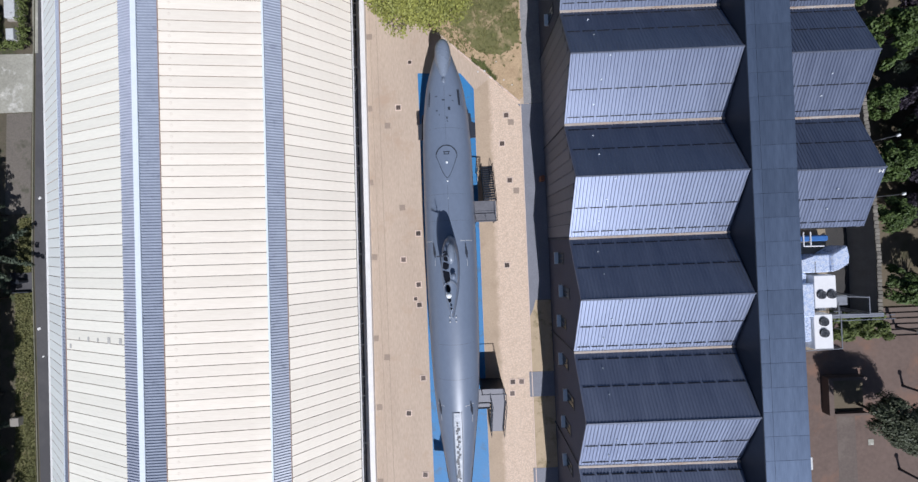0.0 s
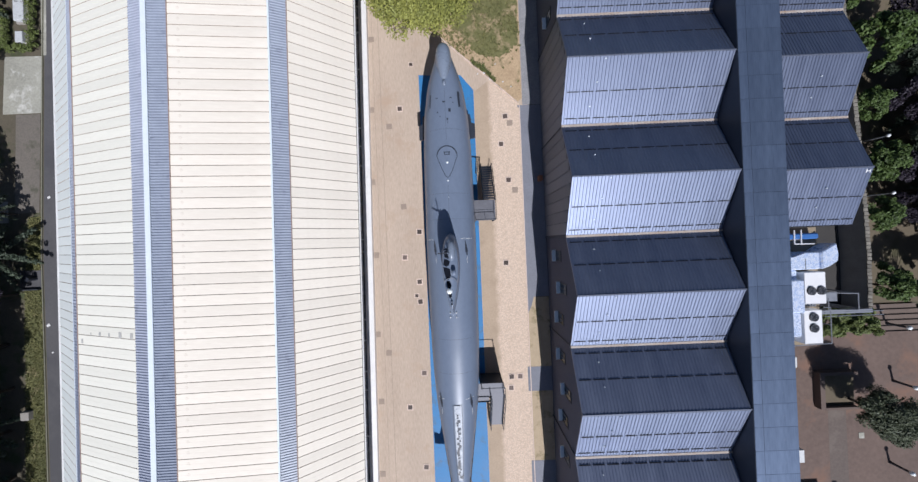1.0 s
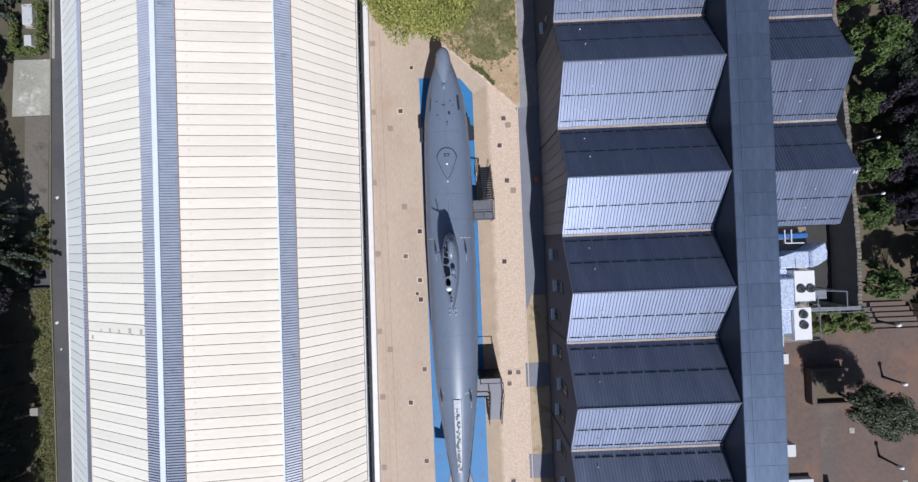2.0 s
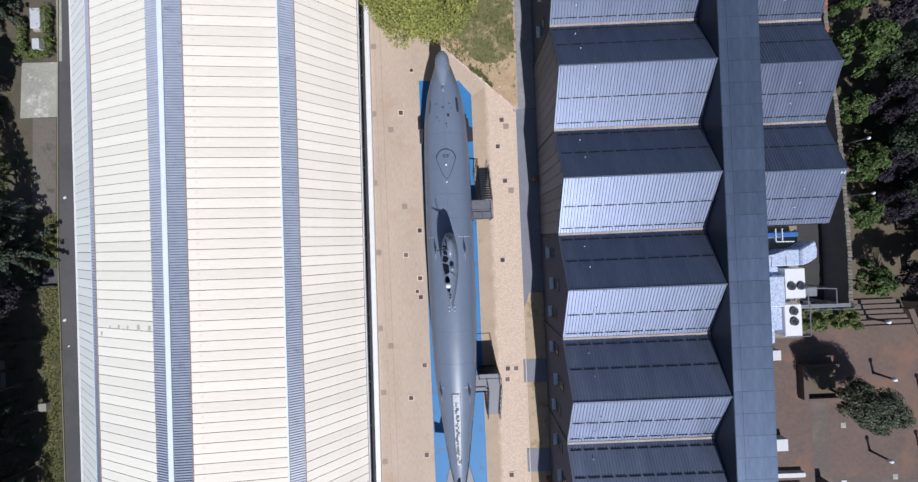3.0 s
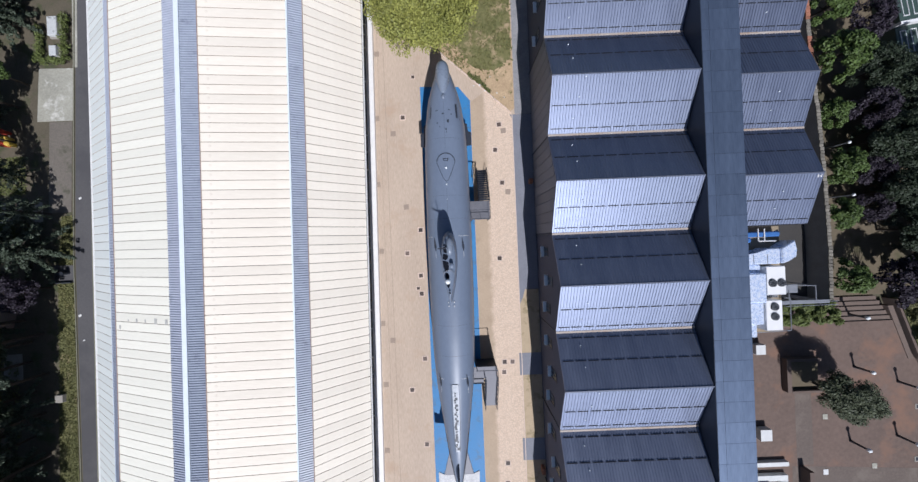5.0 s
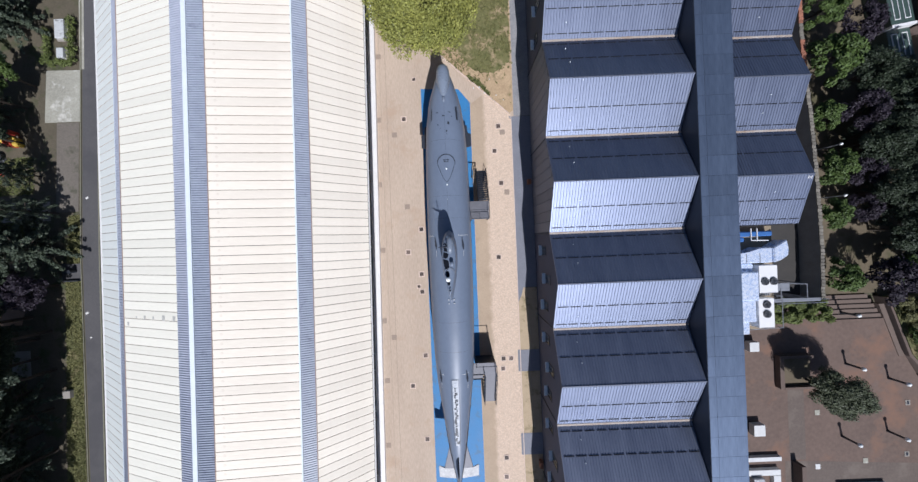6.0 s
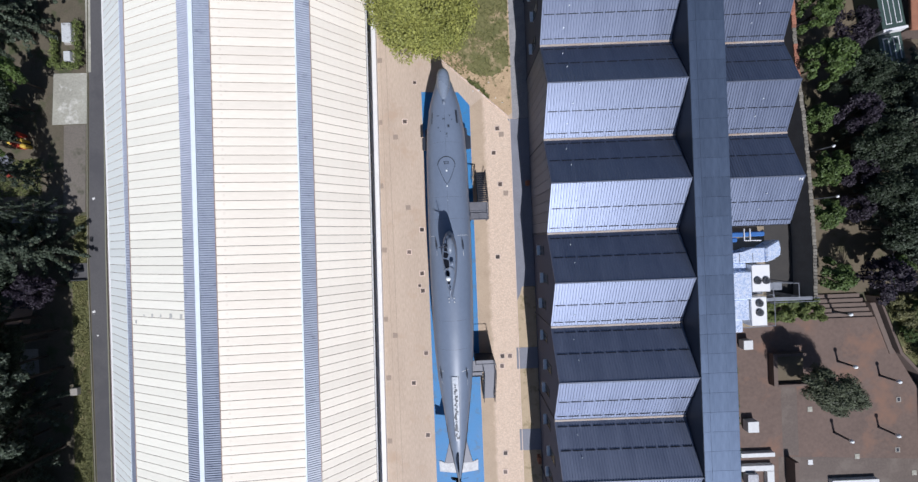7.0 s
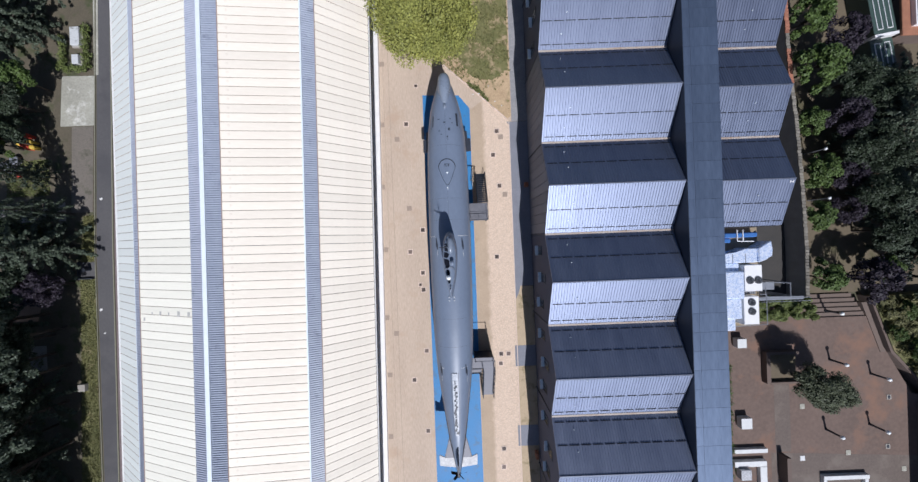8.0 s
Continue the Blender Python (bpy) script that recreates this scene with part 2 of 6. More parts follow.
def cobbled(name, lo, hi):
    """Worn cobbles whose western side fades, in ragged dirt, into tan paving."""
    m = mat(name, (0.50, 0.385, 0.275), (0.40, 0.305, 0.215), 0.35, 0.9, fine=16, spot=(0.40, 0.30, 0.21), spot_scale=0.5, spot_at=0.62)
    nt = m.node_tree
    bs = nt.nodes["Principled BSDF"]
    link = nt.links.new
    dirt = bs.inputs["Base Color"].links[0].from_socket
    tc = nt.nodes.new("ShaderNodeTexCoord")
    vo = nt.nodes.new("ShaderNodeTexVoronoi")
    vo.inputs["Scale"].default_value = 9.5
    link(tc.outputs["Object"], vo.inputs["Vector"])
    stones = nt.nodes.new("ShaderNodeValToRGB")
    stones.color_ramp.elements[0].position = 0.25
    stones.color_ramp.elements[1].position = 0.8
    stones.color_ramp.elements[0].color = (0.64, 0.49, 0.365, 1)
    stones.color_ramp.elements[1].color = (0.74, 0.585, 0.455, 1)
    sep = nt.nodes.new("ShaderNodeSeparateColor")
    link(vo.outputs["Color"], sep.inputs["Color"])
    link(sep.outputs["Red"], stones.inputs["Fac"])
    gap = nt.nodes.new("ShaderNodeMapRange")
    gap.inputs["From Min"].default_value = 0.42
    gap.inputs["From Max"].default_value = 0.62
    gap.inputs["To Max"].default_value = 0.45
    link(vo.outputs["Distance"], gap.inputs["Value"])
    joint = nt.nodes.new("ShaderNodeMix")
    joint.data_type = "RGBA"
    link(gap.outputs["Result"], joint.inputs["Factor"])
    link(stones.outputs["Color"], joint.inputs["A"])
    joint.inputs["B"].default_value = (0.42, 0.33, 0.25, 1)
    xyz = nt.nodes.new("ShaderNodeSeparateXYZ")
    link(tc.outputs["Object"], xyz.inputs["Vector"])
    wear = nt.nodes.new("ShaderNodeTexNoise")
    wear.inputs["Scale"].default_value = 0.9
    wear.inputs["Detail"].default_value = 6.0
    link(tc.outputs["Object"], wear.inputs["Vector"])
    shift = nt.nodes.new("ShaderNodeMath")
    shift.operation = "MULTIPLY_ADD"
    link(wear.outputs["Fac"], shift.inputs[0])
    shift.inputs[1].default_value = 1.0
    link(xyz.outputs["X"], shift.inputs[2])
    fade = nt.nodes.new("ShaderNodeMapRange")
    fade.inputs["From Min"].default_value = lo + 0.5
    fade.inputs["From Max"].default_value = hi + 0.5
    link(shift.outputs["Value"], fade.inputs["Value"])
    mx = nt.nodes.new("ShaderNodeMix")
    mx.data_type = "RGBA"
    link(fade.outputs["Result"], mx.inputs["Factor"])
    link(dirt, mx.inputs["A"])
    link(joint.outputs["Result"], mx.inputs["B"])
    link(mx.outputs["Result"], bs.inputs["Base Color"])
    bp = nt.nodes.new("ShaderNodeBump")
    bp.inputs["Strength"].default_value = 0.3
    bp.inputs["Distance"].default_value = 0.02
    bp.invert = True
    link(vo.outputs["Distance"], bp.inputs["Height"])
    link(bp.outputs["Normal"], bs.inputs["Normal"])
    return m


M["court_east"] = cobbled("worn_cobbles", 4.5, 5.0)
M["joint_line"] = mat("paving_joint", (0.41, 0.325, 0.25), (0.36, 0.285, 0.22), 1.5, 0.9)
M["terracotta_pale"] = mat("pink_gravel", (0.40, 0.27, 0.20), (0.32, 0.22, 0.16), 0.8, 0.95)
M["step_stone"] = mat("brown_step_stone", (0.17, 0.125, 0.10), (0.13, 0.098, 0.08), 0.8, 0.9, bump=0.2)
M["garden_soil_pale"] = mat("bare_garden_soil", (0.15, 0.118, 0.075), (0.11, 0.088, 0.056), 0.4, 0.95, bump=0.3, spot=(0.09, 0.08, 0.04), spot_scale=0.3, spot_at=0.6)
M["wall_brown"] = mat("brown_wall", (0.15, 0.11, 0.09), (0.11, 0.08, 0.066), 0.8, 0.9)
# Dark tone that stands in for shade on the yard and the deck's body.
M["yard_shaded"] = mat("shade_dark_yard", (0.062, 0.056, 0.050), (0.036, 0.034, 0.032), 0.5, 0.9, bump=0.2)
M["deck_tan"] = mat("tan_flat_roof", (0.30, 0.24, 0.16), (0.22, 0.175, 0.12), 0.6, 0.9)
M["pot_red"] = mat("red_flowers", (0.55, 0.06, 0.03), (0.35, 0.04, 0.02), 3.0, 0.7)
M["pot_yellow"] = mat("yellow_flowers", (0.60, 0.42, 0.06), (0.45, 0.28, 0.04), 3.0, 0.7)
M["globe"] = mat("opal_globe", (0.85, 0.87, 0.86), (0.75, 0.78, 0.78), 2.0, 0.25)


def leaf(name, a, b, change=0.35):
    m = mat(name, a, b, 0.6, 0.6, island=change, spec=0.3)
    bs = m.node_tree.nodes["Principled BSDF"]
    bs.inputs["Transmission Weight"].default_value = 0.0
    return m


M["leaf_spring"] = leaf("spring_yellow_green_leaf", (0.30, 0.295, 0.07), (0.155, 0.17, 0.04))
M["leaf_green"] = leaf("green_leaf", (0.090, 0.132, 0.031), (0.046, 0.076, 0.020))
M["leaf_dark"] = leaf("dark_green_leaf", (0.040, 0.055, 0.029), (0.020, 0.029, 0.016))
M["leaf_conifer"] = leaf("blue_green_needle", (0.085, 0.106, 0.068), (0.036, 0.049, 0.033))
M["leaf_plum"] = leaf("plum_leaf", (0.034, 0.025, 0.037), (0.018, 0.014, 0.021))
M["leaf_olive"] = leaf("olive_leaf", (0.092, 0.105, 0.058), (0.05, 0.06, 0.032))
M["leaf_hedge"] = leaf("hedge_leaf", (0.15, 0.18, 0.05), (0.085, 0.11, 0.03))
M["leaf_scrub"] = leaf("scrub_leaf", (0.20, 0.18, 0.08), (0.11, 0.12, 0.045))


# ---- mesh helpers ----
def box(bm, x0, x1, y0, y1, z0, z1):
    vs = [bm.verts.new(p) for p in ((x0, y0, z0), (x1, y0, z0), (x1, y1, z0), (x0, y1, z0), (x0, y0, z1), (x1, y0, z1), (x1, y1, z1), (x0, y1, z1))]
    for f in ((3, 2, 1, 0), (4, 5, 6, 7), (0, 1, 5, 4), (1, 2, 6, 5), (2, 3, 7, 6), (3, 0, 4, 7)):
        bm.faces.new([vs[i] for i in f])
    return vs


def prism(bm, outline, z0, z1):
    """A flat slab from a plan outline, counter-clockwise."""
    lo = [bm.verts.new((x, y, z0)) for x, y in outline]
    hi = [bm.verts.new((x, y, z1)) for x, y in outline]
    bm.faces.new(hi)
    bm.faces.new(lo[::-1])
    n = len(outline)
    for i in range(n):
        bm.faces.new((lo[i], lo[(i + 1) % n], hi[(i + 1) % n], hi[i]))


def extrude(bm, profile, y0, y1):
    """A closed profile in x and z, carried along y."""
    a = [bm.verts.new((x, y0, z)) for x, z in profile]
    b = [bm.verts.new((x, y1, z)) for x, z in profile]
    n = len(profile)
    bm.faces.new(a)
    bm.faces.new(b[::-1])
    for i in range(n):
        bm.faces.new((a[(i + 1) % n], a[i], b[i], b[(i + 1) % n]))


def tube(bm, p, q, r0, r1=None, sides=8, caps=True):
    p, q = Vector(p), Vector(q)
    r1 = r0 if r1 is None else r1
    d = (q - p).normalized()
    u = d.orthogonal().normalized()
    v = d.cross(u)
    a, b = [], []
    for i in range(sides):
        w = 2 * math.pi * i / sides
        o = u * math.cos(w) + v * math.sin(w)
        a.append(bm.verts.new(p + o * r0))
        b.append(bm.verts.new(q + o * r1))
    for i in range(sides):
        bm.faces.new((a[i], a[(i + 1) % sides], b[(i + 1) % sides], b[i]))
    if caps:
        bm.faces.new(a[::-1])
        bm.faces.new(b)


def ball(bm, centre, radius, segments=12, rings=8):
    bmesh.ops.create_uvsphere(bm, u_segments=segments, v_segments=rings, radius=1,
                              matrix=Matrix.Translation(centre) @ Matrix.Diagonal((*(radius if hasattr(radius, "__len__") else (radius,) * 3), 1)))


def finish(bm, name, material, smooth=False, bevel=0.0):
    if bevel:
        bmesh.ops.bevel(bm, geom=bm.edges[:], offset=bevel, segments=1, affect="EDGES")
    bmesh.ops.recalc_face_normals(bm, faces=bm.faces[:])
    me = bpy.data.meshes.new(name)
    bm.to_mesh(me)
    bm.free()
    me.materials.append(material)
    if smooth:
        for p in me.polygons:
            p.use_smooth = True
    return me


def part(name, bm, material, parent=None, label="", smooth=False, bevel=0.0, at=None):
    """Links a bmesh, or a mesh that others share, as one object under a thing or a part."""
    me = finish(bm, name, material, smooth, bevel) if isinstance(bm, bmesh.types.BMesh) else bm
    ob = new(name, me)
    if at is not None:
        ob.matrix_basis = at
    if parent is not None:
        ob.parent = parent
    if label:
        ob["label"] = label
    return ob


def thing(name, label, category, at=(0, 0, 0), group="", kind=""):
    ob = new(name)
    ob.empty_display_size = 0.3
    ob.location = at
    return tagged(ob, label, category, group, kind)


def sheet(name, points, faces, material):
    me = bpy.data.meshes.new(name)
    me.from_pydata(points, [], faces)
    me.materials.append(material)
    me.update()
    return me


# ---- ground: one sheet, lower behind both buildings, that reaches the horizon ----
Z_WEST, Z_EAST = -1.4, -3.7


def ground_z(x):
    if x < -34:
        return Z_WEST
    if x < -12:
        return Z_WEST * (-12 - x) / 22
    if x < 14:
        return 0.0
    return (Z_EAST - 1.1) * min(1.0, (x - 14) / 14)


xs = [-2500, -300, -120, -70, -34, -24, -12, 14, 28, 40, 60, 100, 300, 2500]
ys = [-2500, -300, -60, -20, 20, 60, 300, 2500]
gp = [(x, y, ground_z(x)) for x in xs for y in ys]
gf = [(i * len(ys) + j, (i + 1) * len(ys) + j, (i + 1) * len(ys) + j + 1, i * len(ys) + j + 1) for i in range(len(xs) - 1) for j in range(len(ys) - 1)]
tagged(new("ground", sheet("ground", gp, gf, M["garden_soil"])), "dark trodden park soil with patches of low green", "ground", kind="structure")


def slab(name, outline, z0, z1, material, label, category="paving", bevel=0.0):
    bm = bmesh.new()
    prism(bm, outline, z0, z1)
    return tagged(part(name, bm, material, bevel=bevel), label, category, kind="structure")


slab("pavement_court", [(-13, -60), (9.2, -60), (9.2, 60), (-13, 60)], -0.3, 0.004, M["asphalt_tan"], "sandy tan paved court between the two halls")

# ---- exhibition hall with a vaulted sheet roof ----
HY0, HY1 = -50.0, 56.0
RX = -23.8
hall = thing("exhibition_hall", "long hall with cream sheet roof and blue-grey rooflight strips", "building", (RX, 0, 0))
hall.rotation_euler = (0, 0, radians(-0.85))
# plan offset from the ridge and height
P_L = [(-17.1, 4.0), (-12.1, 6.8), (-10.97, 7.4), (-3.3, 9.6), (-1.55, 10.0)]
P_R = [(-1.55, 10.0), (0.31, 9.9), (8.45, 9.2), (9.75, 8.7), (14.46, 5.2)]
bm = bmesh.new()
prof = [(x, z - 0.18) for x, z in P_L] + [(x, z - 0.18) for x, z in P_R[1:]]
prof = prof + [(x, z - 0.5) for x, z in prof[::-1]]
extrude(bm, prof, HY0, HY1)
part("roof_deck", bm, M["cream_rib"], hall)
bm = bmesh.new()
extrude(bm, [(12.7, -0.2), (12.7, 5.75), (12.4, 5.75), (12.4, -0.2)], HY0, HY1)
part("wall", bm, M["hall_wall"], hall)
bm = bmesh.new()
extrude(bm, [(-15.9, -2.2), (-15.9, 3.75), (-16.2, 3.75), (-16.2, -2.2)], HY0, HY1)
part("wall", bm, M["hall_wall"], hall)
for ye in (HY0, HY1 - 0.3):
    bm = bmesh.new()
    extrude(bm, [(-15.85, -2), (-15.85, 3.75), (-11.5, 6.25), (-1.55, 9.2), (8.4, 8.45), (12.35, 5.6), (12.35, -0.2)], ye, ye + 0.3)
    part("wall", bm, M["hall_wall"], hall)


def panel_mesh(a, b, width, name, material):
    """One long roof sheet between two profile points, with turned-up edges."""
    (x0, z0), (x1, z1) = a, b
    bm = bmesh.new()
    h = width / 2 - 0.017
    d = Vector((x1 - x0, 0, z1 - z0)).normalized()
    n = Vector((-d.z, 0, d.x))
    sect = [(-h, -0.15), (-h, 0.0), (-h + 0.012, 0.012), (-0.02, 0.012), (0, 0.02), (0.02, 0.012), (h - 0.012, 0.012), (h, 0.0), (h, -0.15)]
    va = [bm.verts.new(Vector((x0, y, z0)) + n * q) for y, q in sect]
    vb = [bm.verts.new(Vector((x1, y, z1)) + n * q) for y, q in sect]
    for i in range(len(sect) - 1):
        f = bm.faces.new((va[i], va[i + 1], vb[i + 1], vb[i]))
        f.material_index = 1 if i in (0, 1, 6, 7) else 0
    bm.faces.new(va)
    bm.faces.new(vb[::-1])
    me = finish(bm, name, material)
    me.materials.append(M["seam_dirt"])
    return me


PW = 0.915
SEAM = 1.782 - 57 * PW
for a, b, sheet_mat in ((P_L[0], P_L[1], "eaves_sheet"), (P_L[2], P_L[3], "pale_sheet"), (P_R[1], P_R[2], "cream"), (P_R[3], P_R[4], "cream")):
    slope = new("roof_slope")
    slope.parent = hall
    me = panel_mesh(a, b, PW, "roof_panel", M[sheet_mat])
    n_all = int((HY1 - SEAM) / PW)
    far = bmesh.new()
    for i in range(n_all):
        y = SEAM + PW * (i + 0.5)
        if -33 < y < 34:
            part("roof_panel", me, None, slope, at=Matrix.Translation((0, y, 0)))
        else:
            tmp = bmesh.new()
            tmp.from_mesh(me)
            bmesh.ops.translate(tmp, verts=tmp.verts, vec=(0, y, 0))
            keep = bpy.data.meshes.new("tmp")
            tmp.to_mesh(keep)
            tmp.free()
            far.from_mesh(keep)
            bpy.data.meshes.remove(keep)
    rest = part("roof_panel_rest", far, M[sheet_mat], slope)
    rest.data.materials.append(M["seam_dirt"])
    tagged(rest, kind="stuff")


def corrugated(name, a, b, pitch, depth, material, lift=0.0):
    (x0, z0), (x1, z1) = a, b
    ys_, hs = [], []
    y = HY0
    k = 0
    while y < HY1:
        for f, h in ((0.0, 0.0), (0.3, 0.0), (0.5, 1.0), (0.8, 1.0)):
            ys_.append(y + f * pitch)
            hs.append(h * depth)
        y += pitch
    pts = []
    for yy, h in zip(ys_, hs):
        pts += [(x0, yy, z0 + h + lift), (x1, yy, z1 + h + lift)]
    fs = [(2 * i, 2 * i + 1, 2 * i + 3, 2 * i + 2) for i in range(len(ys_) - 1)]
    return sheet(name, pts, fs, material)


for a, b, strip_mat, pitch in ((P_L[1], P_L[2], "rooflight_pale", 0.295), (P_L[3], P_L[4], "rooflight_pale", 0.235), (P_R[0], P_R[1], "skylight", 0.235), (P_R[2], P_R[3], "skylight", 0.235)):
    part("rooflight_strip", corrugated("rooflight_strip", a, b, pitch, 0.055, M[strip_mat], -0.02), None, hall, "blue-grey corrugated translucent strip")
for x, z, w in ((-1.55, 10.07, 0.23), (8.45, 9.26, 0.08), (-12.1, 6.86, 0.015)):
    bm = bmesh.new()
    box(bm, x - w, x + w, HY0, HY1, z - 0.06, z + 0.02)
    part("ridge_flashing", bm, M["flashing"], hall, "pale blue-white metal flashing", bevel=0.01)
bm = bmesh.new()
box(bm, -17.32, -17.1, HY0, HY1, 3.7, 4.01)
part("gutter", bm, M["white_paint"], hall, "white eaves gutter", bevel=0.03)

# eaves gutter, and a light well behind a white ledge at the hall's foot
bm = bmesh.new()
box(bm, 14.47, 14.59, HY0, HY1, 4.87, 5.05)
part("eaves_gutter", bm, M["white_stone"], hall, "pale grey eaves gutter")
bm = bmesh.new()
box(bm, 12.71, 13.5, HY0, HY1, 0.02, 0.12)
part("light_well_floor", bm, M["galvanised"], hall, "grey floor of the light well")
bm = bmesh.new()
box(bm, 13.5, 14.42, HY0, HY1, -0.1, 0.6)
part("white_ledge", bm, M["beam_white"], hall, "white painted ledge beside the court", bevel=0.02)
bm = bmesh.new()
box(bm, 0, 0.72, -0.06, 0.06, -0.05, 0.05)
rod = finish(bm, "brace", M["beam_white"])
rp = random.Random(9)
y = HY0 + 0.5
while y < HY1 - 4:
    ln = rp.uniform(1.2, 3.6)
    bm = bmesh.new()
    box(bm, 12.9, 13.44, y, y + ln, 0.125, 0.3)
    part("well_light", bm, M["weathered"], hall, "dark glazed strip in the light well", bevel=0.02)
    y += ln + rp.uniform(0.1, 0.8)
for off, z in ((0.31, 9.94), (9.75, 8.74), (-10.97, 7.44)):
    bm = bmesh.new()
    box(bm, off - 0.03, off + 0.03, HY0, HY1, z - 0.05, z + 0.012)
    part("rust_edge", bm, M["rust"], hall, "rust-stained sheet edge")
y = HY0 + 1.5
while y < HY1:
    turn_ = rp.choice((4, -6, 58, -62, 3, -5, 64))
    part("brace", rod, None, hall, at=pose(12.95, y, 0.66, 0, 0, turn_))
    y += rp.uniform(1.2, 4.2)
bm = bmesh.new()
box(bm, 13.26, 13.31, HY0, HY1, 0.6, 0.66)
part("well_rail", bm, M["beam_white"], hall, "thin white rail over the light well")

# ---- museum hall with five pairs of metal gables, and its spine roof ----
PITCH, RIDGE_Y = 10.27, 5.06
MX0, MX1 = 10.55, 25.0
Z_RIDGE, Z_VALLEY = 9.22, 7.02
museum = thing("museum_building", "museum hall with zigzag blue-grey metal gable roofs", "building", (0, 0, 0))


def ribbed_slope(x0, x1, run, rise, pitch=0.30, depth=0.04):
    """A roof slope from the ridge (y 0, z 0) down along +y; ribs run down the slope."""
    n = Vector((0, rise, run)).normalized()
    pts, fs = [], []
    x = x0
    cols = []
    while x < x1 - 0.02:
        for f, h in ((0.0, 0.0), (0.46, 0.0), (0.58, 1.0), (0.88, 1.0)):
            if x + f * pitch <= x1:
                cols.append((x + f * pitch, h * depth))
        x += pitch
    cols.append((x1, 0.0))
    for xx, h in cols:
        o = n * h
        pts += [(xx, o.y, o.z), (xx, run + o.y, -rise + o.z), (xx, -0.0, -0.16), (xx, run, -rise - 0.16)]
    for i in range(len(cols) - 1):
        a, b = 4 * i, 4 * i + 4
        fs += [(a, b, b + 1, a + 1), (a + 2, a + 3, b + 3, b + 2)]
    fs += [(0, 1, 3, 2), (a + 4, a + 6, a + 7, a + 5)]
    return sheet("roof_slope", pts, fs, M["roof_metal"])


def guard_mesh(length):
    bm = bmesh.new()
    box(bm, -length / 2, length / 2, -0.04, 0.04, 0.0, 0.045)
    return finish(bm, "snow_guard", M["guard"])


GUARD = guard_mesh(1.07)


def gable_run(owner, x0, x1, z_ridge, z_valley, ks, guard_rows, first):
    run, rise = PITCH / 2 - 0.06, z_ridge - z_valley
    me = ribbed_slope(x0, x1, run, rise)
    tilt = math.degrees(math.atan2(rise, run))
    count = round((x1 - x0 - 0.2) / 1.30)
    gap = (x1 - x0 - 0.2) / count
    for k in ks:
        y = RIDGE_Y + PITCH * k
        for turn in (0, 180):
            m = pose(0, y, z_ridge, 0, 0, 0)
            if turn:
                m = m @ Matrix.Diagonal((1, -1, 1, 1))
                if "mirror" not in first:
                    flip = me.copy()
                    flip.transform(Matrix.Diagonal((1, -1, 1, 1)))
                    flip.flip_normals()
                    first["mirror"] = flip
                slope = part("roof_slope", first["mirror"], None, owner, at=pose(0, y, z_ridge))
            else:
                slope = part("roof_slope", me, None, owner, at=pose(0, y, z_ridge))
            s = -1 if turn else 1
            for row in guard_rows:
                for i in range(count):
                    gx = x0 + 0.1 + gap * (i + 0.5)
                    part("snow_guard", GUARD, None, slope, at=pose(gx, s * run * row, -rise * row + 0.03, -s * tilt, 0, 0))
        bm = bmesh.new()
        extrude(bm, [(x0 - 0.02, 0.0), (x1, 0.0), (x1, 0.075), (x0 - 0.02, 0.075)], -0.075, 0.075)
        part("ridge_cap", bm, M["ridge_metal"], owner, at=pose(0, y, z_ridge), bevel=0.02)
        for yy in (y + PITCH / 2,):
            bm = bmesh.new()
            box(bm, x0, x1, -0.10, 0.10, -0.1, 0.075)
            part("valley_gutter", bm, M["rust_gutter"], owner, "rust-stained valley gutter", at=pose(0, yy, z_valley))


store = {}
gable_run(museum, MX0, MX1, Z_RIDGE, Z_VALLEY, range(-4, 4), (0.5, 0.9), store)

# spine: a box-like strip along the east end of the gables
SX0, SX1, SZ = 25.02, 28.75, 9.32
bm = bmesh.new()
box(bm, SX0, SX1, -47, 42, -1, SZ)
spine = part("spine", bm, M["seam_metal"], museum, "dark metal-clad spine between the gables")
n = 0
bm = bmesh.new()
box(bm, SX0 + 0.03, SX0 + 0.77, -0.990, 0.990, SZ, SZ + 0.04)
narrow = finish(bm, "sheet_panel", M["spine_metal"])
bm = bmesh.new()
box(bm, SX0 + 0.79, SX1 - 0.03, -0.990, 0.990, SZ, SZ + 0.045)
wide = finish(bm, "sheet_panel", M["spine_metal"])
y = -46.0
while y < 42:
    part("sheet_panel", narrow, None, spine, at=pose(0, y, 0))
    part("sheet_panel", wide, None, spine, at=pose(0, y, 0))
    y += 2.0

# lower east wing
EX1, EZR, EZV = 38.1, 7.9, 6.2
wing = thing("museum_wing", "lower east wing with blue-grey metal gable roofs", "building")
store2 = {}
gable_run(wing, SX1 + 0.02, EX1, EZR, EZV, range(0, 4), (0.5, 0.9), store2)


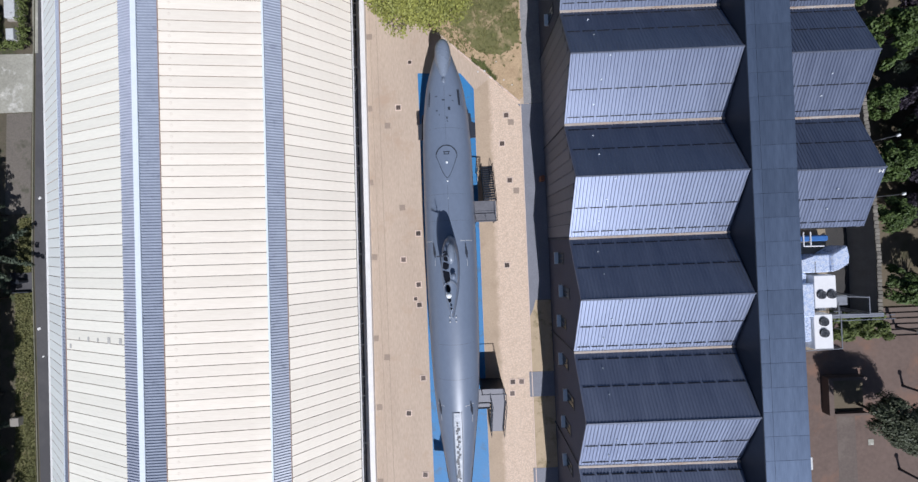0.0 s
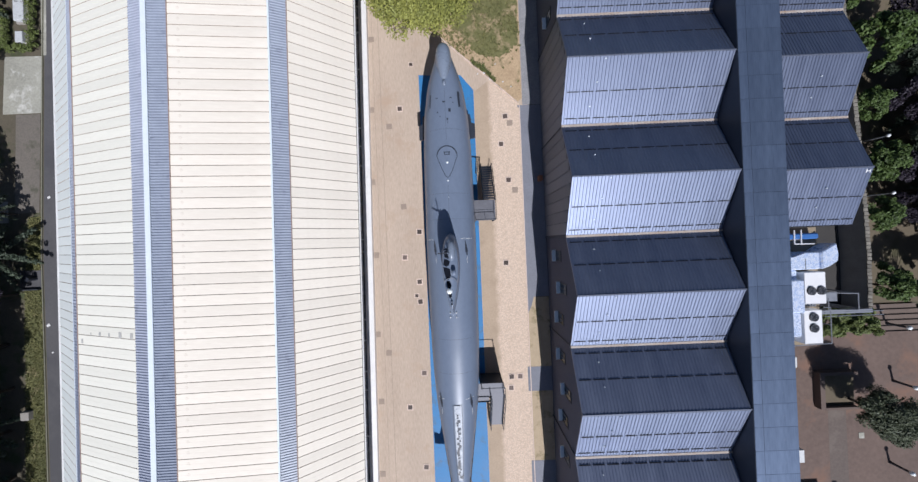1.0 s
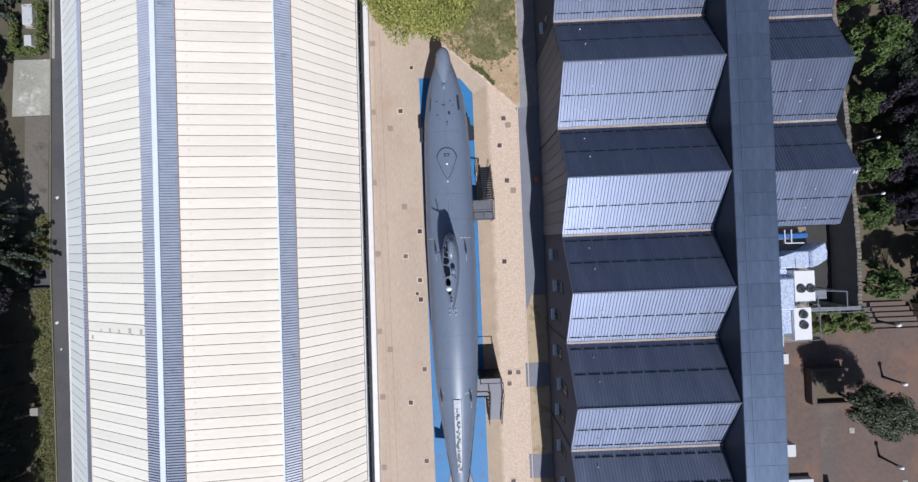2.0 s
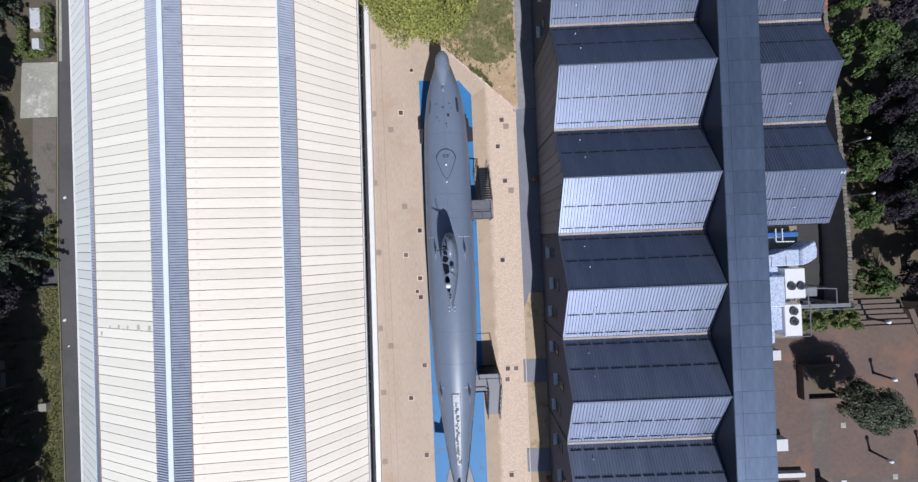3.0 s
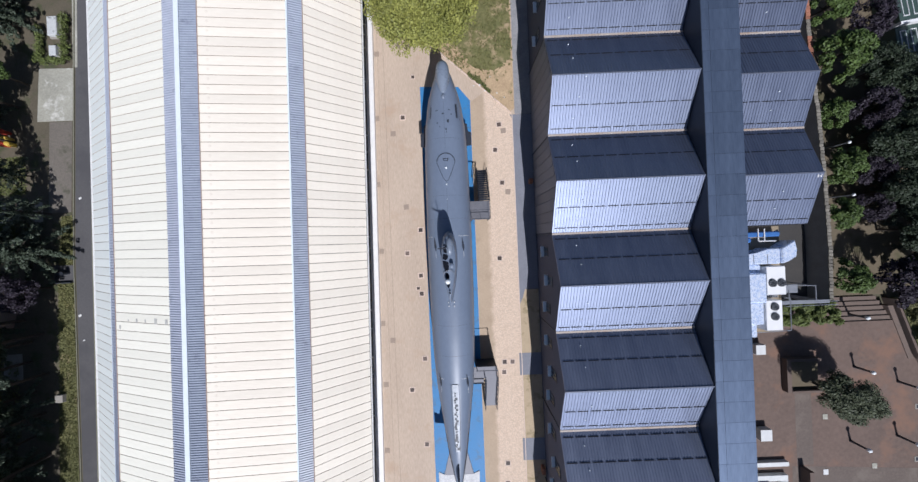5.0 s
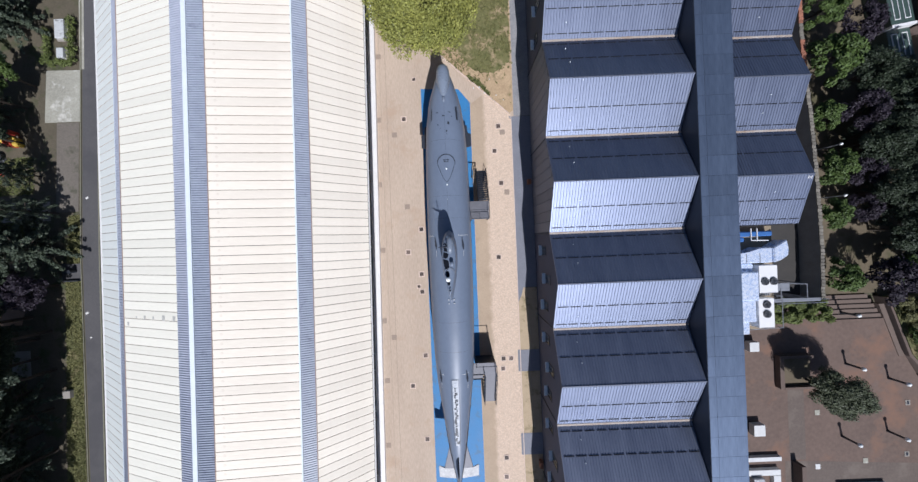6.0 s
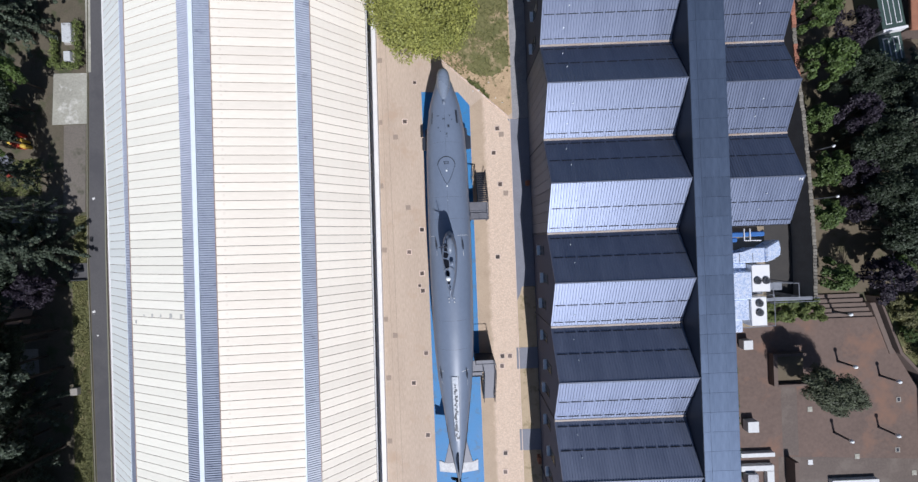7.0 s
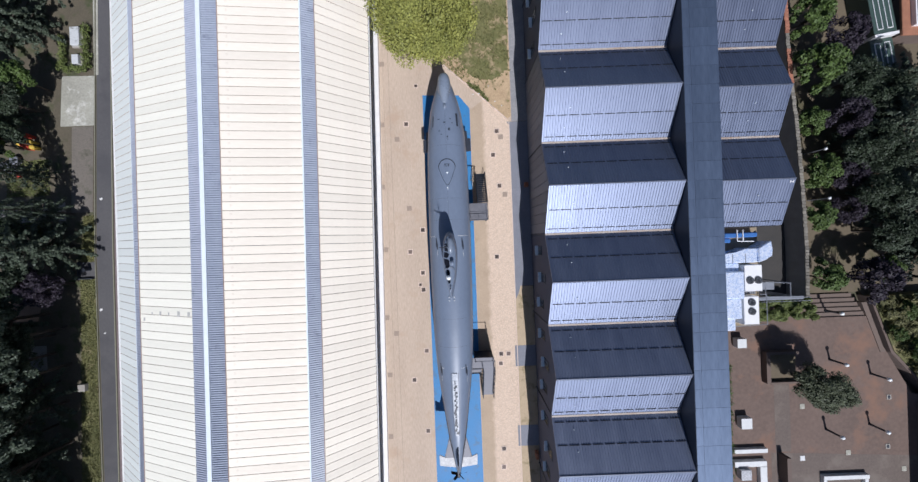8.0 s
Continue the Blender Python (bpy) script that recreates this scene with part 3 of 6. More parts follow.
def gable_wall(owner, x0, x1, ks, zr, zv, z0, material):
    for k in ks:
        y = RIDGE_Y + PITCH * k
        h = PITCH / 2 - 0.004
        bm = bmesh.new()
        vs = [(y - h, z0), (y + h, z0), (y + h, zv), (y, zr), (y - h, zv)]
        a = [bm.verts.new((x0, yy, zz)) for yy, zz in vs]
        b = [bm.verts.new((x1, yy, zz)) for yy, zz in vs]
        bm.faces.new(a)
        bm.faces.new(b[::-1])
        for i in range(5):
            bm.faces.new((a[(i + 1) % 5], a[i], b[i], b[(i + 1) % 5]))
        part("wall", bm, material, owner)


gable_wall(museum, MX0 + 0.12, MX0 + 0.5, range(-4, 4), Z_RIDGE - 0.2, Z_VALLEY - 0.18, -0.1, M["wall_grey"])
gable_wall(wing, EX1 - 0.5, EX1 - 0.1, range(0, 4), EZR - 0.2, EZV - 0.18, Z_EAST - 0.1, M["wall_grey"])
bm = bmesh.new()
box(bm, SX1 + 0.02, EX1 - 0.1, -0.02, 0.28, Z_EAST - 0.1, EZV - 0.2)
part("wall", bm, M["wall_grey"], wing)
bm = bmesh.new()
box(bm, MX0 + 0.5, SX0, RIDGE_Y - 4.5 * PITCH, RIDGE_Y - 4.5 * PITCH + 0.3, -0.1, Z_VALLEY - 0.2)
part("wall", bm, M["wall_grey"], museum)

# west front: seamed cladding on two bays, windows on the others
clad = {}


def clad_panel(y):
    """A tall cladding sheet under the sloping verge."""
    f = abs(((y - RIDGE_Y + PITCH / 2) % PITCH) - PITCH / 2) / (PITCH / 2)
    top = Z_RIDGE - 0.25 - (Z_RIDGE - Z_VALLEY) * min(1.0, f + 0.11)
    key = round(top, 2)
    if key not in clad:
        b = bmesh.new()
        box(b, -0.03, 0.0, -0.545, 0.545, 0.05, key)
        box(b, -0.075, 0.0, 0.50, 0.54, 0.05, key)
        clad[key] = finish(b, "cladding_sheet", M["clad"])
    return clad[key]


y = 0.1 + 0.57
while y < 20.5:
    part("cladding_sheet", clad_panel(y), None, museum, at=pose(MX0 + 0.116, y, 0))
    y += 1.14


def window(owner, y, z, w, h):
    x = MX0 + 0.118
    win = new("window")
    win.parent = owner
    win.location = (x, y, z)
    bm = bmesh.new()
    for q in ((-w / 2 - 0.06, -w / 2 + 0.02, -h / 2, h / 2), (w / 2 - 0.02, w / 2 + 0.06, -h / 2, h / 2), (-w / 2 - 0.06, w / 2 + 0.06, h / 2, h / 2 + 0.08),
              (-0.03, 0.03, -h / 2, h / 2)):
        box(bm, -0.07, 0.0, *q)
    part("frame", bm, M["steel_dark"], win)
    bm = bmesh.new()
    box(bm, -0.035, 0.0, -w / 2 + 0.02, w / 2 - 0.02, -h / 2, h / 2)
    part("pane", bm, M["pane"], win, "dark reflecting window glass")
    bm = bmesh.new()
    box(bm, -0.42, 0.0, -w / 2 - 0.1, w / 2 + 0.1, -h / 2 - 0.1, -h / 2 - 0.02)
    part("sill", bm, M["flashing"], win, "pale projecting window sill", bevel=0.01)


M["pane"] = mat("window_glass", (0.02, 0.025, 0.035), (0.018, 0.022, 0.03), 1.0, 0.12, spec=0.3)
for k in (-4, -3, -2, -1, 2, 3):
    yr = RIDGE_Y + PITCH * k
    window(museum, yr, 5.3, 1.0, 1.7)
    window(museum, yr + 3.2, 4.2, 1.0, 1.5)
    window(museum, yr - 3.2, 4.2, 1.0, 1.5)
for k in range(-4, 4):
    yv = RIDGE_Y + PITCH * (k + 0.5)
    bm = bmesh.new()
    tube(bm, (MX0 + 0.04, yv, 0.0), (MX0 + 0.04, yv, Z_VALLEY - 0.1), 0.06)
    part("downpipe", bm, M["seam_metal"], museum, "dark rainwater downpipe")
# small bright roof fixings near the verge
bm = bmesh.new()
tube(bm, (0, 0, 0), (0, 0, 0.08), 0.04, 0.03, 6)
ball(bm, (0, 0, 0.09), 0.055, 8, 6)
stud = finish(bm, "roof_anchor", M["flashing"])
for k in range(-3, 4):
    yr = RIDGE_Y + PITCH * k
    for dy, dx in ((2.0, 2.35), (3.9, 2.25), (-0.25, 3.3), (-1.9, 2.8), (-3.7, 2.4)):
        part("roof_anchor", stud, None, museum, at=pose(MX0 + dx, yr + dy, Z_RIDGE - (Z_RIDGE - Z_VALLEY) * abs(dy) / (PITCH / 2) + 0.02))
    if k >= 0:
        for dy, dx in ((-1.7, 5.6), (-3.4, 5.2)):
            part("roof_anchor", stud, None, wing, at=pose(SX1 + dx, yr + dy, EZR - (EZR - EZV) * abs(dy) / (PITCH / 2) + 0.02))
# ---- submarine on a blue pad ----
slab("blue_pad", [(-3.35, -40), (2.95, -40), (2.95, 17.4), (1.5, 19.2), (-3.35, 19.4)], -0.2, 0.02, M["blue"], "bright blue painted pad under the submarine")
AXIS_X, AXIS_Z = -0.2, 4.75
sub = thing("submarine", "grey museum submarine with fin, planes and propeller on a blue pad", "submarine", (AXIS_X, 0, 0))
STATIONS = [  # y, half width, top, bottom
    (19.1, 0.10, 5.6, 4.6), (18.7, 0.45, 6.1, 3.8), (17.8, 0.92, 6.5, 3.2), (16.1, 1.50, 6.8, 2.8), (14.9, 1.83, 6.95, 2.6), (12.1, 2.22, 7.1, 2.45),
    (9.3, 2.36, 7.15, 2.4), (6.4, 2.42, 7.2, 2.35), (0.2, 2.48, 7.2, 2.35), (-4.8, 2.46, 7.2, 2.35), (-10.5, 2.36, 7.15, 2.4), (-13.3, 2.24, 7.05, 2.5),
    (-16.1, 2.03, 6.9, 2.7), (-18.9, 1.68, 6.65, 2.95), (-21.7, 1.32, 6.3, 3.3), (-24.0, 1.02, 5.95, 3.65), (-26.1, 0.64, 5.5, 4.0), (-27.5, 0.36, 5.15, 4.35), (-28.3, 0.2, 4.95, 4.55)]


def station(y):
    ks = sorted(STATIONS)
    for a, b in zip(ks, ks[1:]):
        if a[0] <= y <= b[0]:
            f = (y - a[0]) / (b[0] - a[0])
            return tuple(p + (q - p) * f for p, q in zip(a, b))[1:]
    return ks[0][1:] if y < ks[0][0] else ks[-1][1:]


def hull_top(x, y):
    w, t, b = station(y)
    r = min(0.98, abs(x) / w)
    mid = b + (t - b) * 0.45
    return mid + (t - mid) * (1 - r ** 2.2) ** (1 / 2.2)


SIDES = 56
bm = bmesh.new()
rings = []
yy = 19.1
stops = []
while yy > -28.3:
    stops.append(yy)
    yy -= 0.25 if yy > 16 else 0.6
stops.append(-28.3)
for y in stops:
    w, t, b = station(y)
    mid = b + (t - b) * 0.45
    ring = []
    for i in range(SIDES):
        a = 2 * math.pi * i / SIDES
        c, s = math.cos(a), math.sin(a)
        e = 2 / 2.2
        px_ = w * math.copysign(abs(c) ** e, c)
        pz_ = mid + ((t - mid) if s >= 0 else (mid - b)) * math.copysign(abs(s) ** e, s)
        ring.append(bm.verts.new((px_, y, pz_)))
    rings.append(ring)
for r, q in zip(rings, rings[1:]):
    for i in range(SIDES):
        bm.faces.new((r[i], r[(i + 1) % SIDES], q[(i + 1) % SIDES], q[i]))
bm.faces.new(rings[0])
bm.faces.new(rings[-1][::-1])
hull = part("hull", bm, M["hull"], sub, "smooth grey painted steel hull with black lower paint", smooth=True)
# black paint below the boot line, which climbs towards the stern
hull.data.materials.append(M["hull_lower"])
for p in hull.data.polygons:
    w, t, b = station(p.center.y)
    mid = b + (t - b) * 0.45
    share = 0.30 + 0.42 * min(1.0, max(0.0, (-17.0 - p.center.y) / 8.0))
    if p.center.z < mid + (t - mid) * share:
        p.material_index = 1
def on_hull(x, y, lift=0.0):
    return Vector((x, y, hull_top(x, y) + lift))


# sonar dome at the bow
bm = bmesh.new()
prev = None
for i in range(25):
    f = i / 24
    y = 18.75 - 4.15 * f
    r = 0.74 * (math.sin(math.pi * min(1.0, f * 1.0) ** 0.62)) ** 0.62 if 0 < f < 1 else 0.01
    ring = []
    for j in range(20):
        a = 2 * math.pi * j / 20
        ring.append(bm.verts.new((r * math.cos(a), y, 6.35 + 0.2 * f + 0.95 * (r / 0.74) * math.sin(a))))
    if prev:
        for j in range(20):
            bm.faces.new((prev[j], prev[(j + 1) % 20], ring[(j + 1) % 20], ring[j]))
    prev = ring
part("sonar_dome", bm, M["hull_light"], sub, "rounded light grey sonar dome on the bow", smooth=True)
bm = bmesh.new()
ball(bm, (0, 14.75, 7.02), (0.16, 0.3, 0.14))
part("dome_fairing", bm, M["hull_light"], sub, smooth=True)


# fin
def fin_outline(scale, y_front, y_back, half, n=28):
    pts = []
    for i in range(n + 1):
        f = i / n
        w = half * (2.6 * math.sqrt(f) - 1.15 * f - 1.45 * f * f) / 0.97
        pts.append((max(0.0, w) * scale, y_front + (y_back - y_front) * f))
    return pts


bm = bmesh.new()
levels = [(6.6, 1.0, 0.8, -7.3, 0.84), (7.8, 1.0, 0.65, -6.8, 0.78), (9.4, 1.0, 0.5, -6.3, 0.72), (10.3, 1.0, 0.3, -6.0, 0.68), (10.6, 1.0, 0.0, -5.7, 0.56)]
prev = None
for z, sc, yf, yb, half in levels:
    pts = fin_outline(sc, yf, yb, half)
    loop = [bm.verts.new((x, y, z)) for x, y in pts] + [bm.verts.new((-x, y, z)) for x, y in pts[-2:0:-1]]
    if prev:
        n = len(loop)
        for j in range(n):
            bm.faces.new((prev[j], prev[(j + 1) % n], loop[(j + 1) % n], loop[j]))
    prev = loop
bm.faces.new(prev)
fin = part("fin", bm, M["hull"], sub, "grey streamlined conning tower fin", smooth=True)
bm = bmesh.new()
ball(bm, (0.13, -0.85, 10.55), (0.33, 0.85, 0.34), 20, 12)
part("bridge_screen", bm, M["hull_light"], fin, "pale domed bridge cover", smooth=True)
# Plates on the fin top; the wells' inner shade is their black colour.
WELL_PLATES = (((-0.50, -0.72), (-0.24, -0.62), (-0.12, -1.02), (-0.02, -1.32), (-0.16, -1.48), (-0.44, -1.38)),
         ((-0.48, -1.50), (-0.20, -1.56), (-0.02, -1.72), (-0.10, -2.02), (-0.30, -2.12), (-0.56, -1.98)),
         ((-0.56, -2.16), (-0.26, -2.22), (-0.02, -2.34), (0.02, -2.86), (-0.10, -3.16), (-0.34, -3.22), (-0.50, -2.70)),
         ((-0.34, -3.28), (-0.08, -3.30), (0.00, -3.62), (-0.04, -3.92), (-0.30, -3.86)),
         ((-0.26, -4.26), (0.04, -4.22), (0.02, -4.62), (-0.12, -4.72), (-0.22, -4.56)),
         ((-0.08, -4.96), (0.08, -4.92), (0.10, -5.18), (0.00, -5.32), (-0.06, -5.2)))
for outline in WELL_PLATES:
    bm = bmesh.new()
    prism(bm, outline[::-1], 10.45, 10.64)
    part("mast_well", bm, M["well"], fin, "black plate coloured like the shade inside an open mast well", bevel=0.02)
for x, y, h, r in ((-0.1, -1.0, 11.7, 0.06), (0.25, -2.6, 11.0, 0.12), (-0.12, -4.05, 11.0, 0.10), (0.02, -5.0, 10.9, 0.06), (-0.35, -0.8, 12.6, 0.04)):
    bm = bmesh.new()
    tube(bm, (x, y, 10.4), (x, y, h), r, r * 0.8, 12)
    tube(bm, (x, y, 10.5), (x, y, 10.75), r * 1.5, r * 1.3, 12)
    part("mast", bm, M["hull"], fin, smooth=False)
bm = bmesh.new()
box(bm, -0.9, 0.0, -1.05, -0.95, 11.45, 11.55)
part("mast_arm", bm, M["hull_dark"], fin)
bm = bmesh.new()
ball(bm, (-0.12, -4.05, 11.1), 0.24, 16, 10)
part("radome", bm, M["globe"], fin, "white ball radome on a mast", smooth=True)
bm = bmesh.new()
ball(bm, (0.28, -2.6, 11.0), (0.2, 0.26, 0.16))
part("snorkel_head", bm, M["hull"], fin, "grey snorkel head", smooth=True)
prevp = None
bm = bmesh.new()
for i in range(9):
    a = math.pi * i / 8
    p = Vector((0.52 * math.cos(a), -3.5 + 0.45 * math.sin(a), 10.75))
    if prevp:
        tube(bm, prevp, p, 0.025, sides=6)
    prevp = p
part("rail", bm, M["galvanised"], fin, "bent grey handrail")
for y in (-6.7, -7.1):
    bm = bmesh.new()
    tube(bm, (-0.28, y, hull_top(0.28, y) - 0.05), (-0.28, y, hull_top(0.28, y) + 0.14), 0.05, sides=8)
    part("bollard", bm, M["white_paint"], sub)
    bm = bmesh.new()
    tube(bm, (0.28, y, hull_top(0.28, y) - 0.05), (0.28, y, hull_top(0.28, y) + 0.14), 0.05, sides=8)
    part("bollard", bm, M["white_paint"], sub)
bm = bmesh.new()
ball(bm, (0, -6.35, 7.28), 0.12)
part("deck_lamp", bm, M["globe"], sub, smooth=True)


def strip(name, path, width, material, lift=0.012, label="", owner=None):
    """A narrow band that lies along a path of plan points on the hull."""
    bm = bmesh.new()
    last = None
    for i, (x, y) in enumerate(path):
        a, b = path[max(0, i - 1)], path[min(len(path) - 1, i + 1)]
        d = Vector((b[0] - a[0], b[1] - a[1]))
        d.normalize()
        n = Vector((-d.y, d.x)) * width / 2
        p = bm.verts.new(on_hull(x + n.x, y + n.y, lift))
        q = bm.verts.new(on_hull(x - n.x, y - n.y, lift))
        p2 = bm.verts.new(on_hull(x + n.x, y + n.y, -0.02))
        q2 = bm.verts.new(on_hull(x - n.x, y - n.y, -0.02))
        if last:
            for u, v, w_, z_ in ((last[0], last[1], q, p), (last[2], last[0], p, p2), (last[1], last[3], q2, q)):
                bm.faces.new((u, v, w_, z_))
        last = (p, q, p2, q2)
    return part(name, bm, material, owner or sub, label)


# teardrop deck hatch
tear = []
for i in range(33):
    a = 2 * math.pi * i / 32
    r = 0.95
    x = r * math.sin(a)
    y = 7.85 + r * math.cos(a)
    if math.cos(a) < 0:
        f = -math.cos(a)
        y = 7.85 - 2.0 * f ** 1.15
        x = math.copysign(r * (1 - f) ** 0.62 if f < 1 else 0, math.sin(a))
    tear.append((x, y))
strip("hatch_seam", tear, 0.05, M["hull_dark"], 0.012, "dark seam round the deck hatch")
# The hatch's shadow, painted as a wider dark arc along its north edge.
strip("hatch_shadow_gap", [p for p in tear if p[1] > 7.7], 0.10, M["hull_dark"], 0.014)
for x0, y0, w, h in ((0, 8.22, 0.62, 0.07), (-0.2, 8.08, 0.08, 0.24), (0.2, 8.08, 0.08, 0.24), (0, 8.0, 0.44, 0.06)):
    strip("hatch_grip", [(x0 - w / 2, y0), (x0 + w / 2, y0)], h, M["hull_dark"], 0.02)
for y, r in ((7.25, 0.11), (5.55, 0.08), (4.0, 0.03)):
    bm = bmesh.new()
    ball(bm, (0, y, hull_top(0, y) + 0.03), r)
    part("deck_lamp", bm, M["globe"], sub, "small white deck lamp", smooth=True)
# slots and vent holes on the fore deck
for x, y0, y1, w in ((-1.45, 12.6, 13.9, 0.10), (1.35, 12.6, 14.1, 0.20)):
    strip("torpedo_slot", [(x + 0.1 * math.copysign(1, -x) * f, y0 + (y1 - y0) * f) for f in (0, 0.25, 0.5, 0.75, 1)], w, M["hull_dark"], 0.012, "dark loading slot")
for s in (-1, 1):
    strip("recess_line", [(s * 1.62, 12.4), (s * 1.5, 13.3), (s * 1.35, 14.2)], 0.04, M["hull_line"], 0.012)
for x, y, w, h in ((-0.75, 13.35, 0.22, 0.08), (-0.1, 12.95, 0.26, 0.12), (0.55, 13.35, 0.2, 0.08), (-0.72, 12.0, 0.12, 0.12), (0.4, 12.15, 0.22, 0.30), (-0.5, 11.6, 0.08, 0.08),
                   (0.18, 11.3, 0.14, 0.18), (0.2, 11.0, 0.08, 0.1), (0.75, 12.9, 0.1, 0.1)):
    strip("vent_hole", [(x - w / 2, y), (x + w / 2, y)], h, M["hull_dark"], 0.012)
# side vents with their pale draught marks
for x, y in ((-1.5, -0.75), (1.42, -0.85), (-1.55, -15.2), (1.32, -15.3)):
    for (xa, ya), (xb, yb), wide_ in (((-0.05, 0.78), (-0.02, 0.45), 0.08), ((-0.02, 0.45), (0.02, 0.1), 0.16), ((0.02, 0.1), (0.05, -0.28), 0.22), ((0.05, -0.28), (0.08, -0.55), 0.12)):
        strip("side_vent", [(x + xa, y + ya), (x + xb, y + yb)], wide_, M["hull_dark"], 0.05, "dark raised side vent")
    strip("draught_mark", [(x + 0.07, y - 0.7), (x + 0.07, y - 1.3)], 0.025, M["white_paint"], 0.012)
for y, a0, a1 in ((0.15, -2.25, -1.55), (0.15, 0.95, 2.2), (-14.9, -1.75, -1.1), (-14.9, 0.8, 1.7)):
    n = int((a1 - a0) / 0.16)
    for i in range(n):
        strip("white_dash", [(a0 + 0.16 * i, y), (a0 + 0.16 * i + 0.1, y)], 0.05, M["white_paint"], 0.012)
# plating seams
for y in (10.4, 4.4, 2.0, -9.2, -12.4):
    strip("plate_seam", [(-2.1 + 4.2 * i / 14, y) for i in range(15)], 0.025, M["hull_line"], 0.006)
strip("plate_seam", [(0.0, 14.3 - 0.5 * i) for i in range(11)], 0.025, M["hull_line"], 0.006)
strip("plate_seam", [(-0.02, 5.2 - 0.5 * i) for i in range(8)], 0.03, M["hull_line"], 0.006)
# long aft grating
bm = bmesh.new()
seg = [(-0.29, 0.29, -15.4), (-0.29, 0.29, -18.0), (-0.26, 0.26, -20.5), (-0.16, 0.16, -23.0)]
prev = None
for a, b, y in seg:
    z = hull_top(0.36, y) + 0.10
    row = [bm.verts.new((a, y, z)), bm.verts.new((b, y, z)), bm.verts.new((b, y, z - 0.3)), bm.verts.new((a, y, z - 0.3))]
    if prev:
        for j in range(4):
            bm.faces.new((prev[j], prev[(j + 1) % 4], row[(j + 1) % 4], row[j]))
    else:
        bm.faces.new(row)
    prev = row
bm.faces.new(prev[::-1])
grating = part("aft_grating", bm, M["grating"], sub, "scratched pale metal grating along the aft deck")
rng = random.Random(4)
for i in range(26):
    y = -16.3 - 0.25 * i - rng.random() * 0.1
    w = 0.07 + rng.random() * 0.09
    x = -0.12 + rng.random() * 0.24
    bm = bmesh.new()
    z = hull_top(0.36, y) + 0.10
    box(bm, x - w, x + w, y - w, y + w * 0.8, z - 0.05, z + 0.015)
    part("grating_opening", bm, M["hull_dark"], grating)
for s in (-1, 1):
    strip("grating_edge", [(s * 0.42, -15.4), (s * 0.42, -18), (s * 0.38, -20.5), (s * 0.27, -23.0)], 0.05, M["hull_line"], 0.10)


def plane(name, outline, z, thick, material, label=""):
    bm = bmesh.new()
    prism(bm, outline, z - thick / 2, z + thick / 2)
    return part(name, bm, material, sub, label, bevel=0.03)


for s in (-1, 1):
    def o(pts):
        return pts if s > 0 else [(-x, y) for x, y in pts[::-1]]
    plane("bow_plane", o([(2.0, 10.6), (2.95, 10.7), (2.95, 12.2), (2.55, 12.3), (2.5, 13.2), (2.0, 13.3)]), 3.3, 0.18, M["hull_dark"], "dark folded bow plane")
    plane("tail_fin", o([(0.5, -23.4), (0.95, -23.7), (1.65, -26.4), (0.4, -26.5)]), 4.75, 0.16, M["weathered"], "grey horizontal tail fin")
    plane("stern_plane", o([(0.3, -26.45), (1.6, -26.45), (2.2, -26.1), (2.3, -26.2), (2.25, -27.4), (0.35, -27.65)]), 4.75, 0.12, M["plane_pale"], "scuffed pale grey stern plane")
bm = bmesh.new()
extr = [(-24.2, 5.6), (-25.9, 7.0), (-27.0, 7.1), (-27.6, 5.0), (-25, 5.2)]
a = [bm.verts.new((-0.07, y, z)) for y, z in extr]
b = [bm.verts.new((0.07, y, z)) for y, z in extr]
bm.faces.new(a)
bm.faces.new(b[::-1])
for i in range(5):
    bm.faces.new((a[(i + 1) % 5], a[i], b[i], b[(i + 1) % 5]))
part("rudder", bm, M["hull_dark"], sub, "dark upright rudder")
bm = bmesh.new()
extr = [(-24.2, 3.9), (-25, 2.0), (-27.2, 1.8), (-27.6, 4.4)]
a = [bm.verts.new((-0.07, y, z)) for y, z in extr]
b = [bm.verts.new((0.07, y, z)) for y, z in extr]
bm.faces.new(a)
bm.faces.new(b[::-1])
for i in range(4):
    bm.faces.new((a[(i + 1) % 4], a[i], b[i], b[(i + 1) % 4]))
part("rudder", bm, M["hull_dark"], sub, "dark lower rudder")
bm = bmesh.new()
tube(bm, (0, -28.2, 4.75), (0, -28.9, 4.75), 0.24, 0.12, 16)
prop = part("propeller", bm, M["bronze"], sub, "dark bronze five-bladed propeller")
